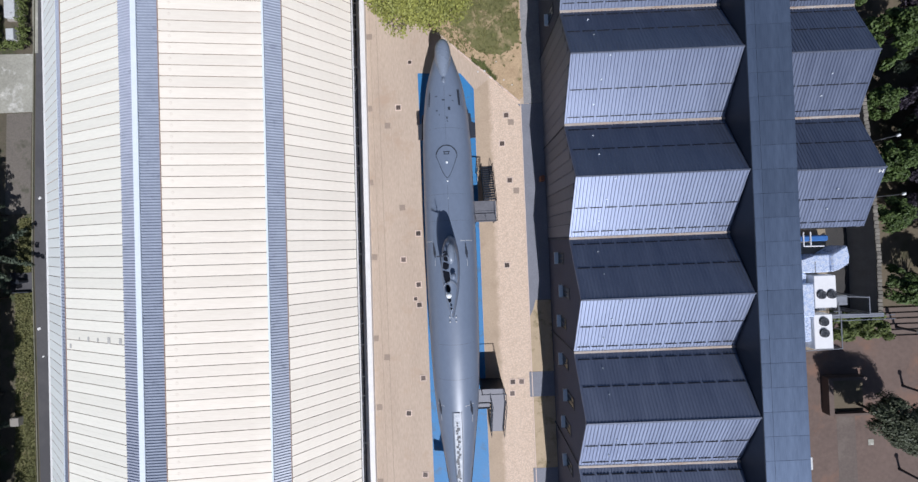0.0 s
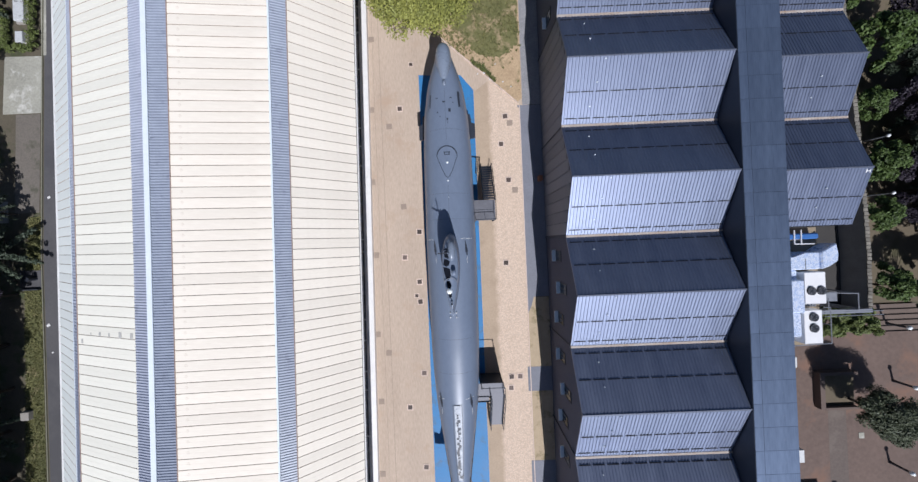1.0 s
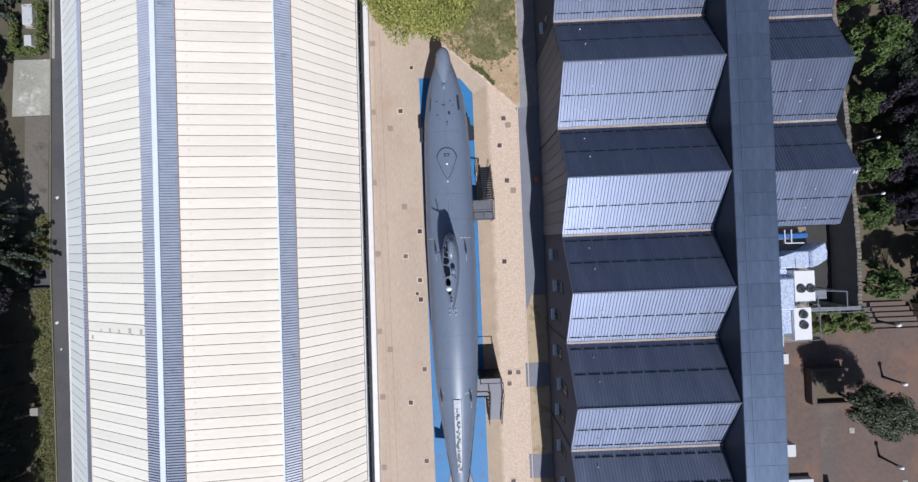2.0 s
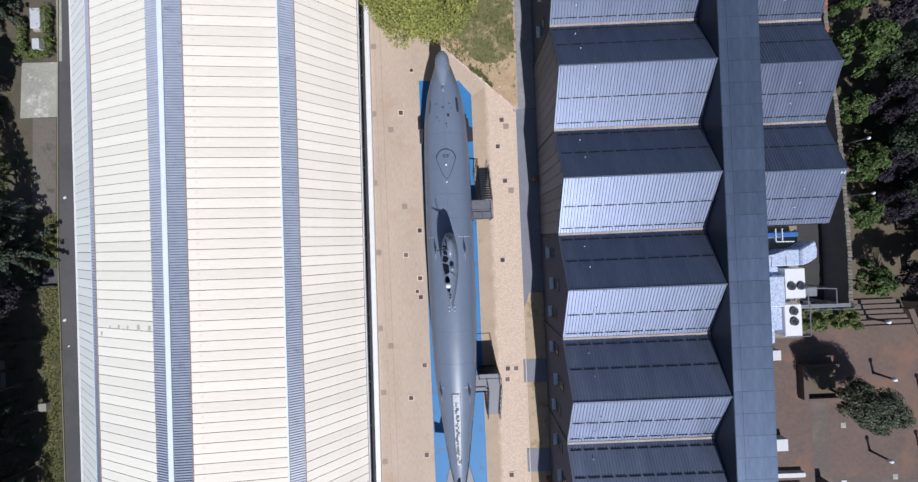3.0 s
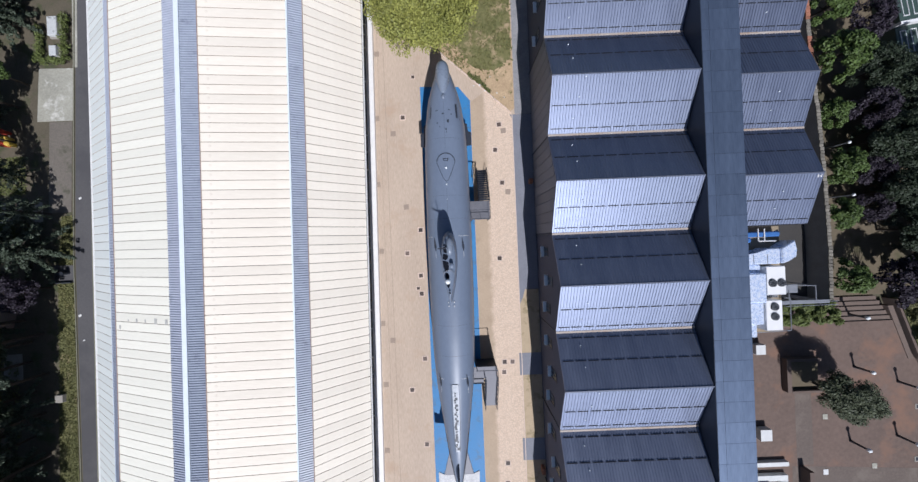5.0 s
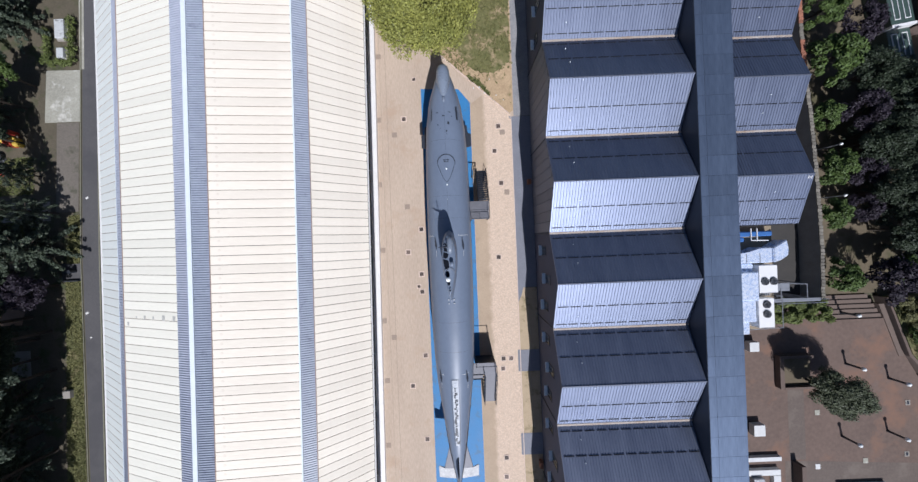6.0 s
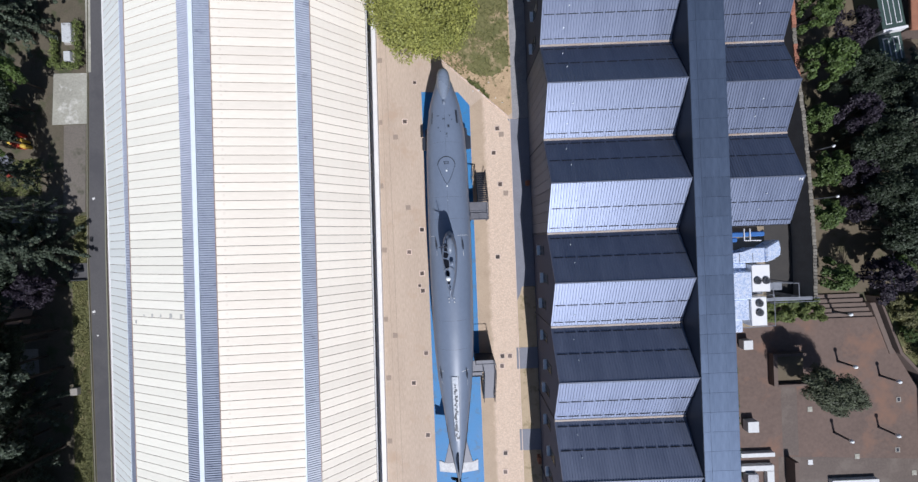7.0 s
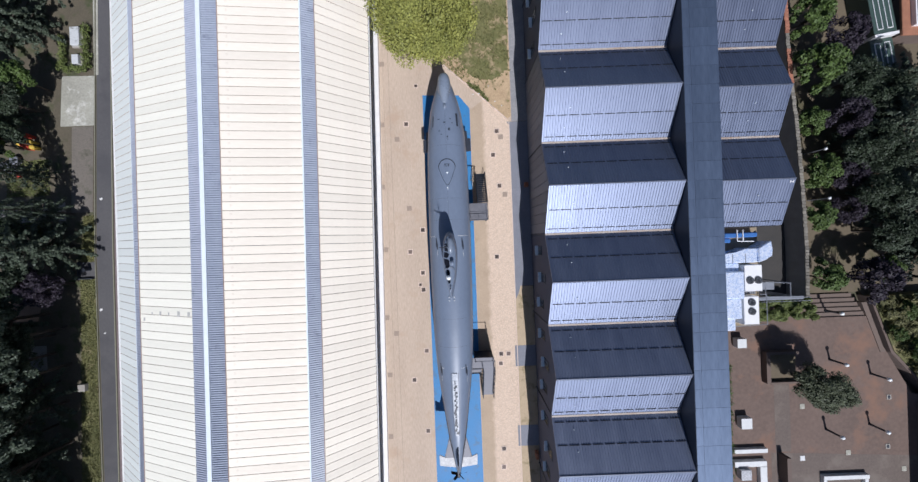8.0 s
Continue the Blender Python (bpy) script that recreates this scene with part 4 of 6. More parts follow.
for i in range(5):
    a = 2 * math.pi * i / 5 + 0.3
    bm = bmesh.new()
    prof = [(0.12, -0.06, 0.07), (0.4, -0.12, 0.12), (0.8, -0.14, 0.12), (1.0, -0.06, 0.07), (1.08, 0.06, 0.0)]
    va = [bm.verts.new((r, -28.5 + u * 0.8, u)) for r, u, w in prof]
    vb = [bm.verts.new((r, -28.5 + (u + w * 1.9) * 0.8, u + w * 1.9 + 0.03)) for r, u, w in prof]
    for j in range(4):
        bm.faces.new((va[j], va[j + 1], vb[j + 1], vb[j]))
    bmesh.ops.solidify(bm, geom=bm.faces[:], thickness=0.04)
    bmesh.ops.rotate(bm, verts=bm.verts, cent=(0, 0, 0), matrix=Matrix.Rotation(a, 3, "Y"))
    bmesh.ops.translate(bm, verts=bm.verts, vec=(0, 0, 4.75))
    part("blade", bm, M["bronze"], prop)
# cradles carry the hull
for y in (14.0, 9.5, 4.0, -2.0, -8.0, -13.5, -18.5, -22.5):
    w, t, b_ = station(y)
    bm = bmesh.new()
    box(bm, -w * 0.8, w * 0.8, y - 0.35, y + 0.35, 0.02, 0.4)
    for s in (-1, 1):
        box(bm, s * w * 0.62 - 0.15, s * w * 0.62 + 0.15, y - 0.3, y + 0.3, 0.4, b_ + (t - b_) * 0.16)
    box(bm, -0.2, 0.2, y - 0.3, y + 0.3, 0.4, b_ + 0.08)
    part("cradle", bm, M["hull_lower"], sub, "black steel cradle under the hull")

# ---- visitor stairs beside the submarine ----


def step_mesh(w, d):
    bm = bmesh.new()
    box(bm, -w / 2, w / 2, -d / 2, d / 2, -0.03, 0.0)
    return finish(bm, "step", M["steel_dark"])


def beam(name, p, q, r, material, owner, sides=6):
    bm = bmesh.new()
    tube(bm, p, q, r, sides=sides)
    return part(name, bm, material, owner)


st = thing("visitor_stairs", "black steel visitor stairs up to a grey platform beside the hull", "stairs", (0, 0, 0))
PZ = 2.6
bm = bmesh.new()
box(bm, 2.3, 4.62, 2.05, 4.25, PZ - 0.12, PZ)
part("platform", bm, M["weathered"], st, "grey sheet-metal platform", bevel=0.01)
for yy in (3.2,):
    bm = bmesh.new()
    box(bm, 2.3, 4.62, yy - 0.02, yy + 0.02, PZ, PZ + 0.012)
    part("platform_joint", bm, M["steel_dark"], st)
sm = step_mesh(1.15, 0.22)
N = 14
for i in range(N):
    f = (i + 0.5) / N
    part("step", sm, None, st, at=pose(3.98, 8.5 - 4.2 * f, PZ * f, 0, 0, 0))
for x in (3.38, 4.6):
    bm = bmesh.new()
    tube(bm, (x, 8.6, 0.0), (x, 4.25, PZ - 0.05), 0.07, sides=6)
    part("stringer", bm, M["steel_dark"], st)
    beam("handrail", (x, 8.6, 1.0), (x, 4.25, PZ + 1.0), 0.035, M["steel_dark"], st)
    for f in (0, 0.25, 0.5, 0.75, 1):
        beam("post", (x, 8.6 - 4.35 * f, PZ * f), (x, 8.6 - 4.35 * f, PZ * f + 1.0), 0.03, M["steel_dark"], st)
for x, y in ((2.5, 2.1), (4.55, 2.1), (2.5, 4.2), (4.55, 4.2)):
    beam("leg", (x, y, 0), (x, y, PZ - 0.1), 0.06, M["steel_dark"], st)
beam("handrail", (2.5, 2.1, PZ + 1), (4.58, 2.1, PZ + 1), 0.035, M["steel_dark"], st)
beam("handrail", (4.58, 2.1, PZ + 1), (4.58, 4.25, PZ + 1), 0.035, M["steel_dark"], st)
for x in (2.5, 3.55, 4.58):
    beam("post", (x, 2.1, PZ), (x, 2.1, PZ + 1), 0.03, M["steel_dark"], st)
lad = thing("boarding_ladder", "narrow dark ladder leaning against the hull", "ladder", (3.15, 7.6, 0))
for x in (-0.2, 0.2):
    beam("rail", (x, 2.0, 0), (x - 0.35, -0.6, 3.2), 0.05, M["steel_dark"], lad)
for i in range(9):
    f = (i + 0.5) / 9
    beam("rung", (-0.2 - 0.35 * f, 2.0 - 2.6 * f, 3.2 * f), (0.2 - 0.35 * f, 2.0 - 2.6 * f, 3.2 * f), 0.03, M["kerb"], lad)

st2 = thing("exit_stairs", "weathered grey exit platform with stairs beside the stern", "stairs", (0, 0, 0))
PZ = 3.2
bm = bmesh.new()
box(bm, 1.9, 4.68, -16.55, -15.2, PZ - 0.12, PZ)
part("platform", bm, M["weathered"], st2, "weathered grey platform", bevel=0.01)
bm = bmesh.new()
box(bm, 1.7, 3.05, -17.1, -16.6, PZ - 0.14, PZ - 0.02)
part("gangway", bm, M["weathered"], st2)
for y in (-16.58, -17.12):
    beam("handrail", (1.7, y, PZ + 0.02), (3.05, y, PZ + 0.02), 0.05, M["steel_dark"], st2)
bm = bmesh.new()
box(bm, -0.65, 0.65, -0.13, 0.13, -0.03, 0.0)
sm2 = finish(bm, "step", M["weathered"])
N = 18
for i in range(N):
    f = (i + 0.5) / N
    part("step", sm2, None, st2, at=pose(4.0, -16.55 - 4.9 * f, PZ * (1 - f)))
for x in (3.3, 4.7):
    bm = bmesh.new()
    tube(bm, (x, -16.5, PZ - 0.1), (x, -21.5, 0.0), 0.08, sides=6)
    part("stringer", bm, M["steel_dark"], st2)
    beam("handrail", (x, -16.5, PZ + 1.05), (x, -21.5, 1.05), 0.04, M["steel_dark"], st2)
    for i in range(7):
        f = i / 6
        beam("post", (x, -16.5 - 5 * f, PZ * (1 - f)), (x, -16.5 - 5 * f, PZ * (1 - f) + 1.05), 0.03, M["steel_dark"], st2)
for a, b in (((2.2, -15.22), (4.66, -15.22)), ((4.66, -15.22), (4.66, -16.5))):
    beam("handrail", (*a, PZ + 1.05), (*b, PZ + 1.05), 0.035, M["steel_dark"], st2)
for x, y in ((2.3, -15.3), (4.6, -15.3), (2.3, -16.45), (4.6, -16.45)):
    beam("leg", (x, y, 0), (x, y, PZ + (1.05 if y > -16 else -0.1)), 0.05, M["steel_dark"], st2)
bm = bmesh.new()
box(bm, 2.2, 4.6, -15.6, -15.45, 0.1, PZ - 0.15)
part("back_panel", bm, M["steel_dark"], st2, "dark closing panel under the platform")
# ---- court: cobbled strip, garden corner, slabs along the museum ----
slab("pavement_cobble", [(3.0, -60), (8.15, -60), (8.15, 15.6), (4.9, 18.55), (3.3, 17.4), (3.0, 17.2)], -0.1, 0.014, M["court_east"], "pale worn cobbles beside the museum, dirty towards the submarine")
slab("pavement_margin", [(8.25, -60), (11.0, -60), (11.0, -6.9), (8.25, -6.9)], -0.1, 0.030, M["sand"], "sandy strip along the museum wall")
slab("pavement_slab", [(8.25, -8.7), (8.65, -7.9), (8.95, -6.85), (11.0, -6.85), (11.0, 15.4), (7.9, 15.4), (8.25, 14.9)], -0.1, 0.034, M["stone_grey"], "grey stone walk along the museum wall")
slab("pavement_path", [(8.55, 15.45), (11.0, 15.45), (11.0, 60), (8.7, 60)], -0.1, 0.028, M["path_grey"], "worn grey stone path beside the garden")
for i, y in enumerate((-16.35, -27.2, -38.0)):
    slab("pavement_landing", [(7.9, y - 1.4), (11.0, y - 1.4), (11.0, y + 1.4), (7.9, y + 1.4)], -0.1, 0.045, M["stone_grey"], "grey stone landing before a museum door")
bm = bmesh.new()
box(bm, 8.16, 8.25, -60, 15.4, -0.1, 0.06)
tagged(part("kerb", bm, M["cover_frame"]), "thin pale kerb beside the cobbles", "kerb", kind="structure")
# drainage channel beside the hall
for x, w in ((-7.85, 0.03), (-8.6, 0.02)):
    bm = bmesh.new()
    box(bm, x - w, x + w, -60, 60, -0.05, 0.01)
    tagged(part("drain_channel", bm, M["joint_line"]), "thin drain line in the tan paving", "drain", kind="structure")

garden = [(-1.0, 23.9), (7.95, 15.75), (8.5, 16.2), (8.5, 60), (-8.5, 60), (-8.5, 29.5)]
slab("garden_bed", garden, -0.1, 0.06, M["dry_soil"], "dry sandy garden bed with worn grass", "garden bed")
rng = random.Random(11)


def edging(points, size, material, label, name="edging_stone"):
    bm = bmesh.new()
    box(bm, -size * 0.5, size * 0.5, -0.07, 0.07, -0.05, 0.13)
    me = finish(bm, name, material, bevel=0.02)
    row = thing("stone_edging", label, "edging", (points[0][0], points[0][1], 0))
    for a, b in zip(points, points[1:]):
        d = Vector((b[0] - a[0], b[1] - a[1]))
        n = max(1, int(d.length / size))
        ang = math.degrees(math.atan2(d.y, d.x))
        for i in range(n):
            p = Vector(a) + d * ((i + 0.5) / n) - Vector(points[0])
            part(name, me, None, row, at=pose(p.x, p.y, rng.uniform(-0.02, 0.02), 0, 0, ang + rng.uniform(-3, 3)))


edging([(-1.0, 23.95), (7.95, 15.78)], 0.55, M["cover_frame"], "low stone edging round the garden corner")


def inside(p, poly):
    c = False
    for (x0, y0), (x1, y1) in zip(poly, poly[1:] + poly[:1]):
        if (y0 > p[1]) != (y1 > p[1]) and p[0] < (x1 - x0) * (p[1] - y0) / (y1 - y0) + x0:
            c = not c
    return c


def tufts(name, poly, z, count, material, label, height=0.16, seed=1, dense=None, blades=4):
    """Many small blades of grass inside a plan outline, thinned by a noise."""
    r = random.Random(seed)
    x0, x1 = min(p[0] for p in poly), max(p[0] for p in poly)
    y0, y1 = min(p[1] for p in poly), max(p[1] for p in poly)
    pts, fs = [], []
    n = 0
    tries = 0
    while n < count and tries < count * 12:
        tries += 1
        p = (r.uniform(x0, x1), r.uniform(y0, y1))
        if not inside(p, poly):
            continue
        if dense and r.random() > dense(p):
            continue
        for _ in range(blades):
            a = r.uniform(0, 2 * math.pi)
            dx, dy = math.cos(a), math.sin(a)
            h = height * r.uniform(0.5, 1.3)
            w = 0.045
            bx, by = p[0] + r.uniform(-0.1, 0.1), p[1] + r.uniform(-0.1, 0.1)
            k = len(pts)
            pts += [(bx - dy * w, by + dx * w, z), (bx + dy * w, by - dx * w, z), (bx + dx * h * 0.9, by + dy * h * 0.9, z + h)]
            fs.append((k, k + 1, k + 2))
        n += 1
    return tagged(new(name, sheet(name, pts, fs, material)), label, "grass", kind="stuff")


def garden_dense(p):
    v = noise.noise(Vector((p[0] * 0.35, p[1] * 0.35, 3.0))) * 0.5 + 0.5
    up = min(1.0, max(0.0, (p[1] - 19.5 - 0.25 * abs(p[0] - 4)) / 3.5))
    return max(0.02, min(1.0, up * 2.6 * max(0.02, v - 0.2)))


tufts("grass", garden, 0.06, 9000, M["grass_dry"], "worn yellow-green grass over dry soil", 0.2, 2, garden_dense, 5)
r2 = random.Random(77)
lawn_edge = [(3.4, 21.6), (5.4, 21.0), (7.2, 21.4), (8.2, 22.8), (8.45, 25.0), (8.5, 40), (-8, 40), (-6, 32), (-2, 27.5), (0.6, 25.0), (2.2, 23.4)]
ragged = []
for (xa, ya), (xb, yb) in zip(lawn_edge, lawn_edge[1:] + lawn_edge[:1]):
    for i in range(8):
        f = i / 8
        ragged.append((min(8.48, xa + (xb - xa) * f + r2.uniform(-0.22, 0.22)), ya + (yb - ya) * f + r2.uniform(-0.22, 0.22)))
slab("garden_lawn", ragged, 0.0, 0.066, M["lawn_mix"], "patchy olive lawn with bare soil in the garden corner", "lawn")
for x, y, k in ((4.25, 19.3, 0.14), (4.9, 18.55, 0.12), (3.5, 19.25, 0.10), (0.2, 21.2, 0.12), (6.4, 18.2, 0.1), (7.3, 17.6, 0.09), (5.6, 20.3, 0.08)):
    bm = bmesh.new()
    ball(bm, (0, 0, 0), (k, k * 0.8, k * 0.55), 8, 6)
    tagged(part("garden_stone", bm, M["white_stone"], at=pose(x, y, 0.08)), "small pale stone on the dry garden soil", "stone", "garden stones")
tufts("weed_patch", [(2.7, 20.9), (3.0, 20.3), (3.9, 19.75), (5.6, 18.1), (5.0, 19.2), (4.0, 20.3)], 0.06, 150, M["grass"], "green weeds along the stone edging", 0.25, 5)

# manhole covers
bm = bmesh.new()
box(bm, -0.25, 0.25, -0.25, 0.25, 0.0, 0.03)
cov = finish(bm, "lid", M["iron"], bevel=0.01)
bm = bmesh.new()
for q in ((-0.36, 0.36, 0.255, 0.36), (-0.36, 0.36, -0.36, -0.255), (-0.36, -0.255, -0.25, 0.25), (0.255, 0.36, -0.25, 0.25)):
    box(bm, *q, 0.0, 0.022)
rim = finish(bm, "rim", M["cover_frame"])
bm = bmesh.new()
box(bm, -0.32, 0.32, -0.32, 0.32, 0.0, 0.02)
cov_tan = finish(bm, "lid", M["lid_tan"], bevel=0.008)
FAINT = {(-5.7, 4.2), (-8.7, 23.8), (-9.2, 7.2), (-9.1, -1.3), (-8.1, -12.7), (-9.3, -10.5), (-9.2, -18.3), (-9.4, -26.7), (-9.0, 15.6), (7.3, 5.6), (7.0, 13.4)}
first = None
COVERS = [(-4.2, 20.7), (-8.7, 23.8), (-5.7, 15.6), (-9.0, 15.6), (-4.0, 1.2), (-5.7, 4.2), (-9.2, 7.2), (-9.1, -1.3), (-5.8, -1.7), (-4.2, -4.6), (-4.6, -6.2), (-4.2, -6.9),
          (-9.3, -10.5), (-8.1, -12.7), (-4.1, -15.2), (-9.2, -18.3), (-5.9, -19.1), (-4.3, -26.1), (-9.4, -26.7), (6.5, 14.2), (7.0, 13.4), (5.9, 11.0), (6.6, 6.8), (7.3, 5.6),
          (5.9, -2.8), (6.0, -16.0), (7.0, -16.0), (5.9, -17.3), (5.9, -28.9), (5.8, -31.4)]
SMALL = {(-4.6, -6.2), (-4.2, 20.7), (-9.0, 15.6), (-9.1, -1.3), (-9.2, 7.2), (-9.3, -10.5), (-9.2, -18.3)}
for x, y in COVERS:
    z = 0.024 if x > 4.7 else 0.006
    k = 0.75 if (x, y) in SMALL else 1.0
    if first is None:
        first = thing("manhole_cover", "square rusty manhole cover with a pale frame", "manhole cover", (x, y, z), "court manhole covers")
        part("lid", cov, None, first)
        part("rim", rim, None, first)
        first.scale = (0.75, 0.75, 1)
        faint = thing("worn_cover", "worn tan manhole cover flush with the paving", "manhole cover", (-7.0, 13.6, 0.006), "worn court covers")
        part("lid", cov_tan, None, faint)
    elif (x, y) in FAINT:
        c = copy_thing(faint, pose(x, y, z, 0, 0, rng.uniform(-4, 4)))
    else:
        c = copy_thing(first, pose(x, y, z, 0, 0, rng.uniform(-4, 4)))
        c.scale = (k, k, 1)

# ---- trees ----


def leaves(name, centres, count, spread, size, material, seed, flat=0.55):
    """Many small leaf faces gathered in clumps round the given centres."""
    r = np.random.RandomState(seed)
    c = np.array([q[:3] for q in centres])
    rad = np.array([q[3] if len(q) > 3 else spread for q in centres])
    idx = r.randint(0, len(c), count)
    v = r.normal(size=(count, 3))
    v /= np.linalg.norm(v, axis=1, keepdims=True)
    v *= (r.uniform(0.25, 1.0, (count, 1)) ** 0.5)
    p = c[idx] + v * rad[idx][:, None] * np.array([1, 1, 0.75])
    nrm = v * 0.6 + np.array([0, 0, flat]) + r.normal(size=(count, 3)) * 0.45
    nrm /= np.linalg.norm(nrm, axis=1, keepdims=True)
    t = np.cross(nrm, r.normal(size=(count, 3)))
    t /= np.linalg.norm(t, axis=1, keepdims=True)
    b = np.cross(nrm, t)
    s = size * r.uniform(0.6, 1.3, (count, 1))
    q = np.stack([p - t * s, p + b * s * 0.55, p + t * s, p - b * s * 0.55], 1).reshape(-1, 3)
    f = np.arange(count * 4).reshape(-1, 4)
    return sheet(name, q.tolist(), f.tolist(), material)


def trunk_and_limbs(height, radius, tips, seed):
    r = random.Random(seed)
    bm = bmesh.new()
    bend = Vector((r.uniform(-0.3, 0.3), r.uniform(-0.3, 0.3), height * 0.5))
    tube(bm, (0, 0, -0.2), bend, radius, radius * 0.75)
    tube(bm, bend, (bend.x * 0.5, bend.y * 0.5, height * 0.85), radius * 0.75, radius * 0.25)
    for t in tips:
        a = Vector((bend.x, bend.y, min(t[2] * 0.8, height * r.uniform(0.35, 0.6))))
        tube(bm, a, (t[0] * 0.9, t[1] * 0.9, t[2]), radius * 0.32, radius * 0.07, 6)
    return bm


def broadleaf(label, material, height, radius, count, size, seed, at, clumps=40, low=0.35, group=""):
    r = random.Random(seed)
    cs = []
    lobes = [(r.uniform(0, 6.28), r.uniform(0.75, 1.12)) for _ in range(6)]
    for i in range(clumps):
        a = r.uniform(0, 2 * math.pi)
        lob = 1.0
        for la, lv in lobes:
            d = abs((a - la + math.pi) % (2 * math.pi) - math.pi)
            if d < 0.6:
                lob = lv
        d = math.sqrt(r.uniform(0.0, 1.0)) * radius * 0.86 * lob
        dome = math.sqrt(max(0.0, 1 - (d / radius) ** 2))
        z = height * (low + (1 - low) * dome * r.uniform(0.55, 0.95))
        cs.append((d * math.cos(a), d * math.sin(a), z, radius * r.uniform(0.16, 0.30)))
    t = thing("tree", label, "tree", at, group)
    part("trunk", trunk_and_limbs(height * 0.8, max(0.1, radius * 0.06), cs[:9], seed), M["bark"], t)
    part("crown", leaves("crown", cs, count, 1.0, size, material, seed), None, t)
    return t


def conifer(label, material, height, radius, count, size, seed, at, group=""):
    r = random.Random(seed)
    cs = []
    tips = []
    z = height * 0.18
    while z < height * 0.97:
        f = (z / height - 0.18) / 0.79
        reach = radius * (1 - f) ** 0.8 + 0.15
        n = 7 if f < 0.6 else 5
        a0 = r.uniform(0, 6.28)
        for i in range(n):
            a = a0 + 2 * math.pi * i / n + r.uniform(-0.25, 0.25)
            rr = reach * r.uniform(0.7, 1.1)
            steps = max(2, int(rr / 0.55))
            for k in range(1, steps + 1):
                d = rr * k / steps
                cs.append((d * math.cos(a), d * math.sin(a), z - 0.18 * d, 0.42 * (1.15 - 0.5 * k / steps)))
            tips.append((rr * math.cos(a), rr * math.sin(a), z - 0.18 * rr))
        z += height * 0.085
    t = thing("conifer", label, "tree", at, group)
    part("trunk", trunk_and_limbs(height, max(0.14, radius * 0.05), tips[::2], seed), M["bark"], t)
    part("crown", leaves("crown", cs, count, 1.0, size, material, seed, 0.8), None, t)
    return t


def again(tree, x, y, z, turn, k=1.0, kz=None):
    c = copy_thing(tree, pose(x, y, z, 0, 0, turn))
    c.scale = (k, k, kz or k)
    return c


broadleaf("large tree in fresh yellow-green spring leaf", M["leaf_spring"], 8.4, 7.6, 60000, 0.135, 21, (-2.3, 27.6, 0.0), 150, 0.35)

# ---- park west of the hall ----
ZW = Z_WEST
slab("road", [(-50.4, -70), (-48.5, -70), (-47.5, 0), (-46.0, 45), (-48.0, 45), (-49.9, 0)], ZW - 0.2, ZW + 0.02, M["road"], "narrow asphalt service road beside the hall", "road")
for name, pts in (("kerb_west", [(-50.7, -70), (-50.6, -70), (-50.0, 0), (-48.1, 45), (-48.2, 45), (-50.1, 0)]), ("kerb_east", [(-48.75, -70), (-48.6, -70), (-47.45, 0), (-46.05, 45), (-46.2, 45), (-47.6, 0)])):
    slab(name, pts, ZW - 0.2, ZW + 0.12, M["kerb"], "mossy kerb stones along the service road", "kerb")
slab("apron", [(-48.6, -70), (-38, -70), (-38, 45), (-46.0, 45), (-47.4, 0)], ZW - 0.2, ZW + 0.015, M["brown_gutter"], "brown strip at the foot of the hall")
slab("concrete_pad", [(-54.2, 17.6), (-49.5, 17.6), (-49.1, 24.5), (-53.7, 24.6)], ZW - 0.2, ZW + 0.03, M["concrete"], "worn pale concrete pad beside the road")
# Southern half of the pad, its colour darkened for the trees' shade.
slab("concrete_pad_old", [(-53.2, 5.5), (-50.2, 5.5), (-49.6, 17.5), (-52.6, 17.5)], ZW - 0.2, ZW + 0.02, M["shaded_concrete"], "stained brown-grey concrete beside the road, darkened for tree shade")
slab("pavement_garden", [(-49.2, 24.6), (-48.6, 24.6), (-48.1, 40), (-48.8, 40)], ZW - 0.2, ZW + 0.025, M["concrete"], "thin pale concrete strip beside the hedge")
lawn_w = [(-53.7, -45), (-50.8, -45), (-50.5, -20), (-50.25, -3.8), (-52.3, -3.8), (-52.6, -15)]
slab("lawn_strip", lawn_w, ZW - 0.2, ZW + 0.03, M["lawn"], "grass strip along the service road", "lawn")
tufts("lawn_grass", lawn_w, ZW + 0.03, 5000, M["grass_dry"], "short sunlit olive grass along the road", 0.13, 8)
slab("lawn_north", [(-52.0, -1.4), (-50.2, -1.4), (-50.0, 5.0), (-51.4, 5.0)], ZW - 0.2, ZW + 0.03, M["lawn"], "patchy grass beside the road", "lawn")
tufts("lawn_grass_north", [(-52.0, -1.4), (-50.2, -1.4), (-50.0, 5.0), (-51.4, 5.0)], ZW + 0.03, 900, M["grass_dry"], "dry sunlit grass beside the road", 0.13, 9)
slab("park_path", [(-66, 4.4), (-54.0, 4.4), (-54.0, 7.0), (-66, 7.0)], ZW - 0.2, ZW + 0.02, M["stone_pale"], "pale gravel park path", "path")
slab("park_path_south", [(-64, -9.5), (-58.5, -9.5), (-57.5, -6.0), (-58.5, -4.5), (-64, -4.5)], ZW - 0.2, ZW + 0.02, M["terracotta_pale"], "pink gravel ring in the park", "path")
slab("park_path_edge", [(-60, -16.5), (-57.5, -16.5), (-57.5, -13), (-60, -13)], ZW - 0.2, ZW + 0.02, M["stone_pale"], "pale gravel park path", "path")
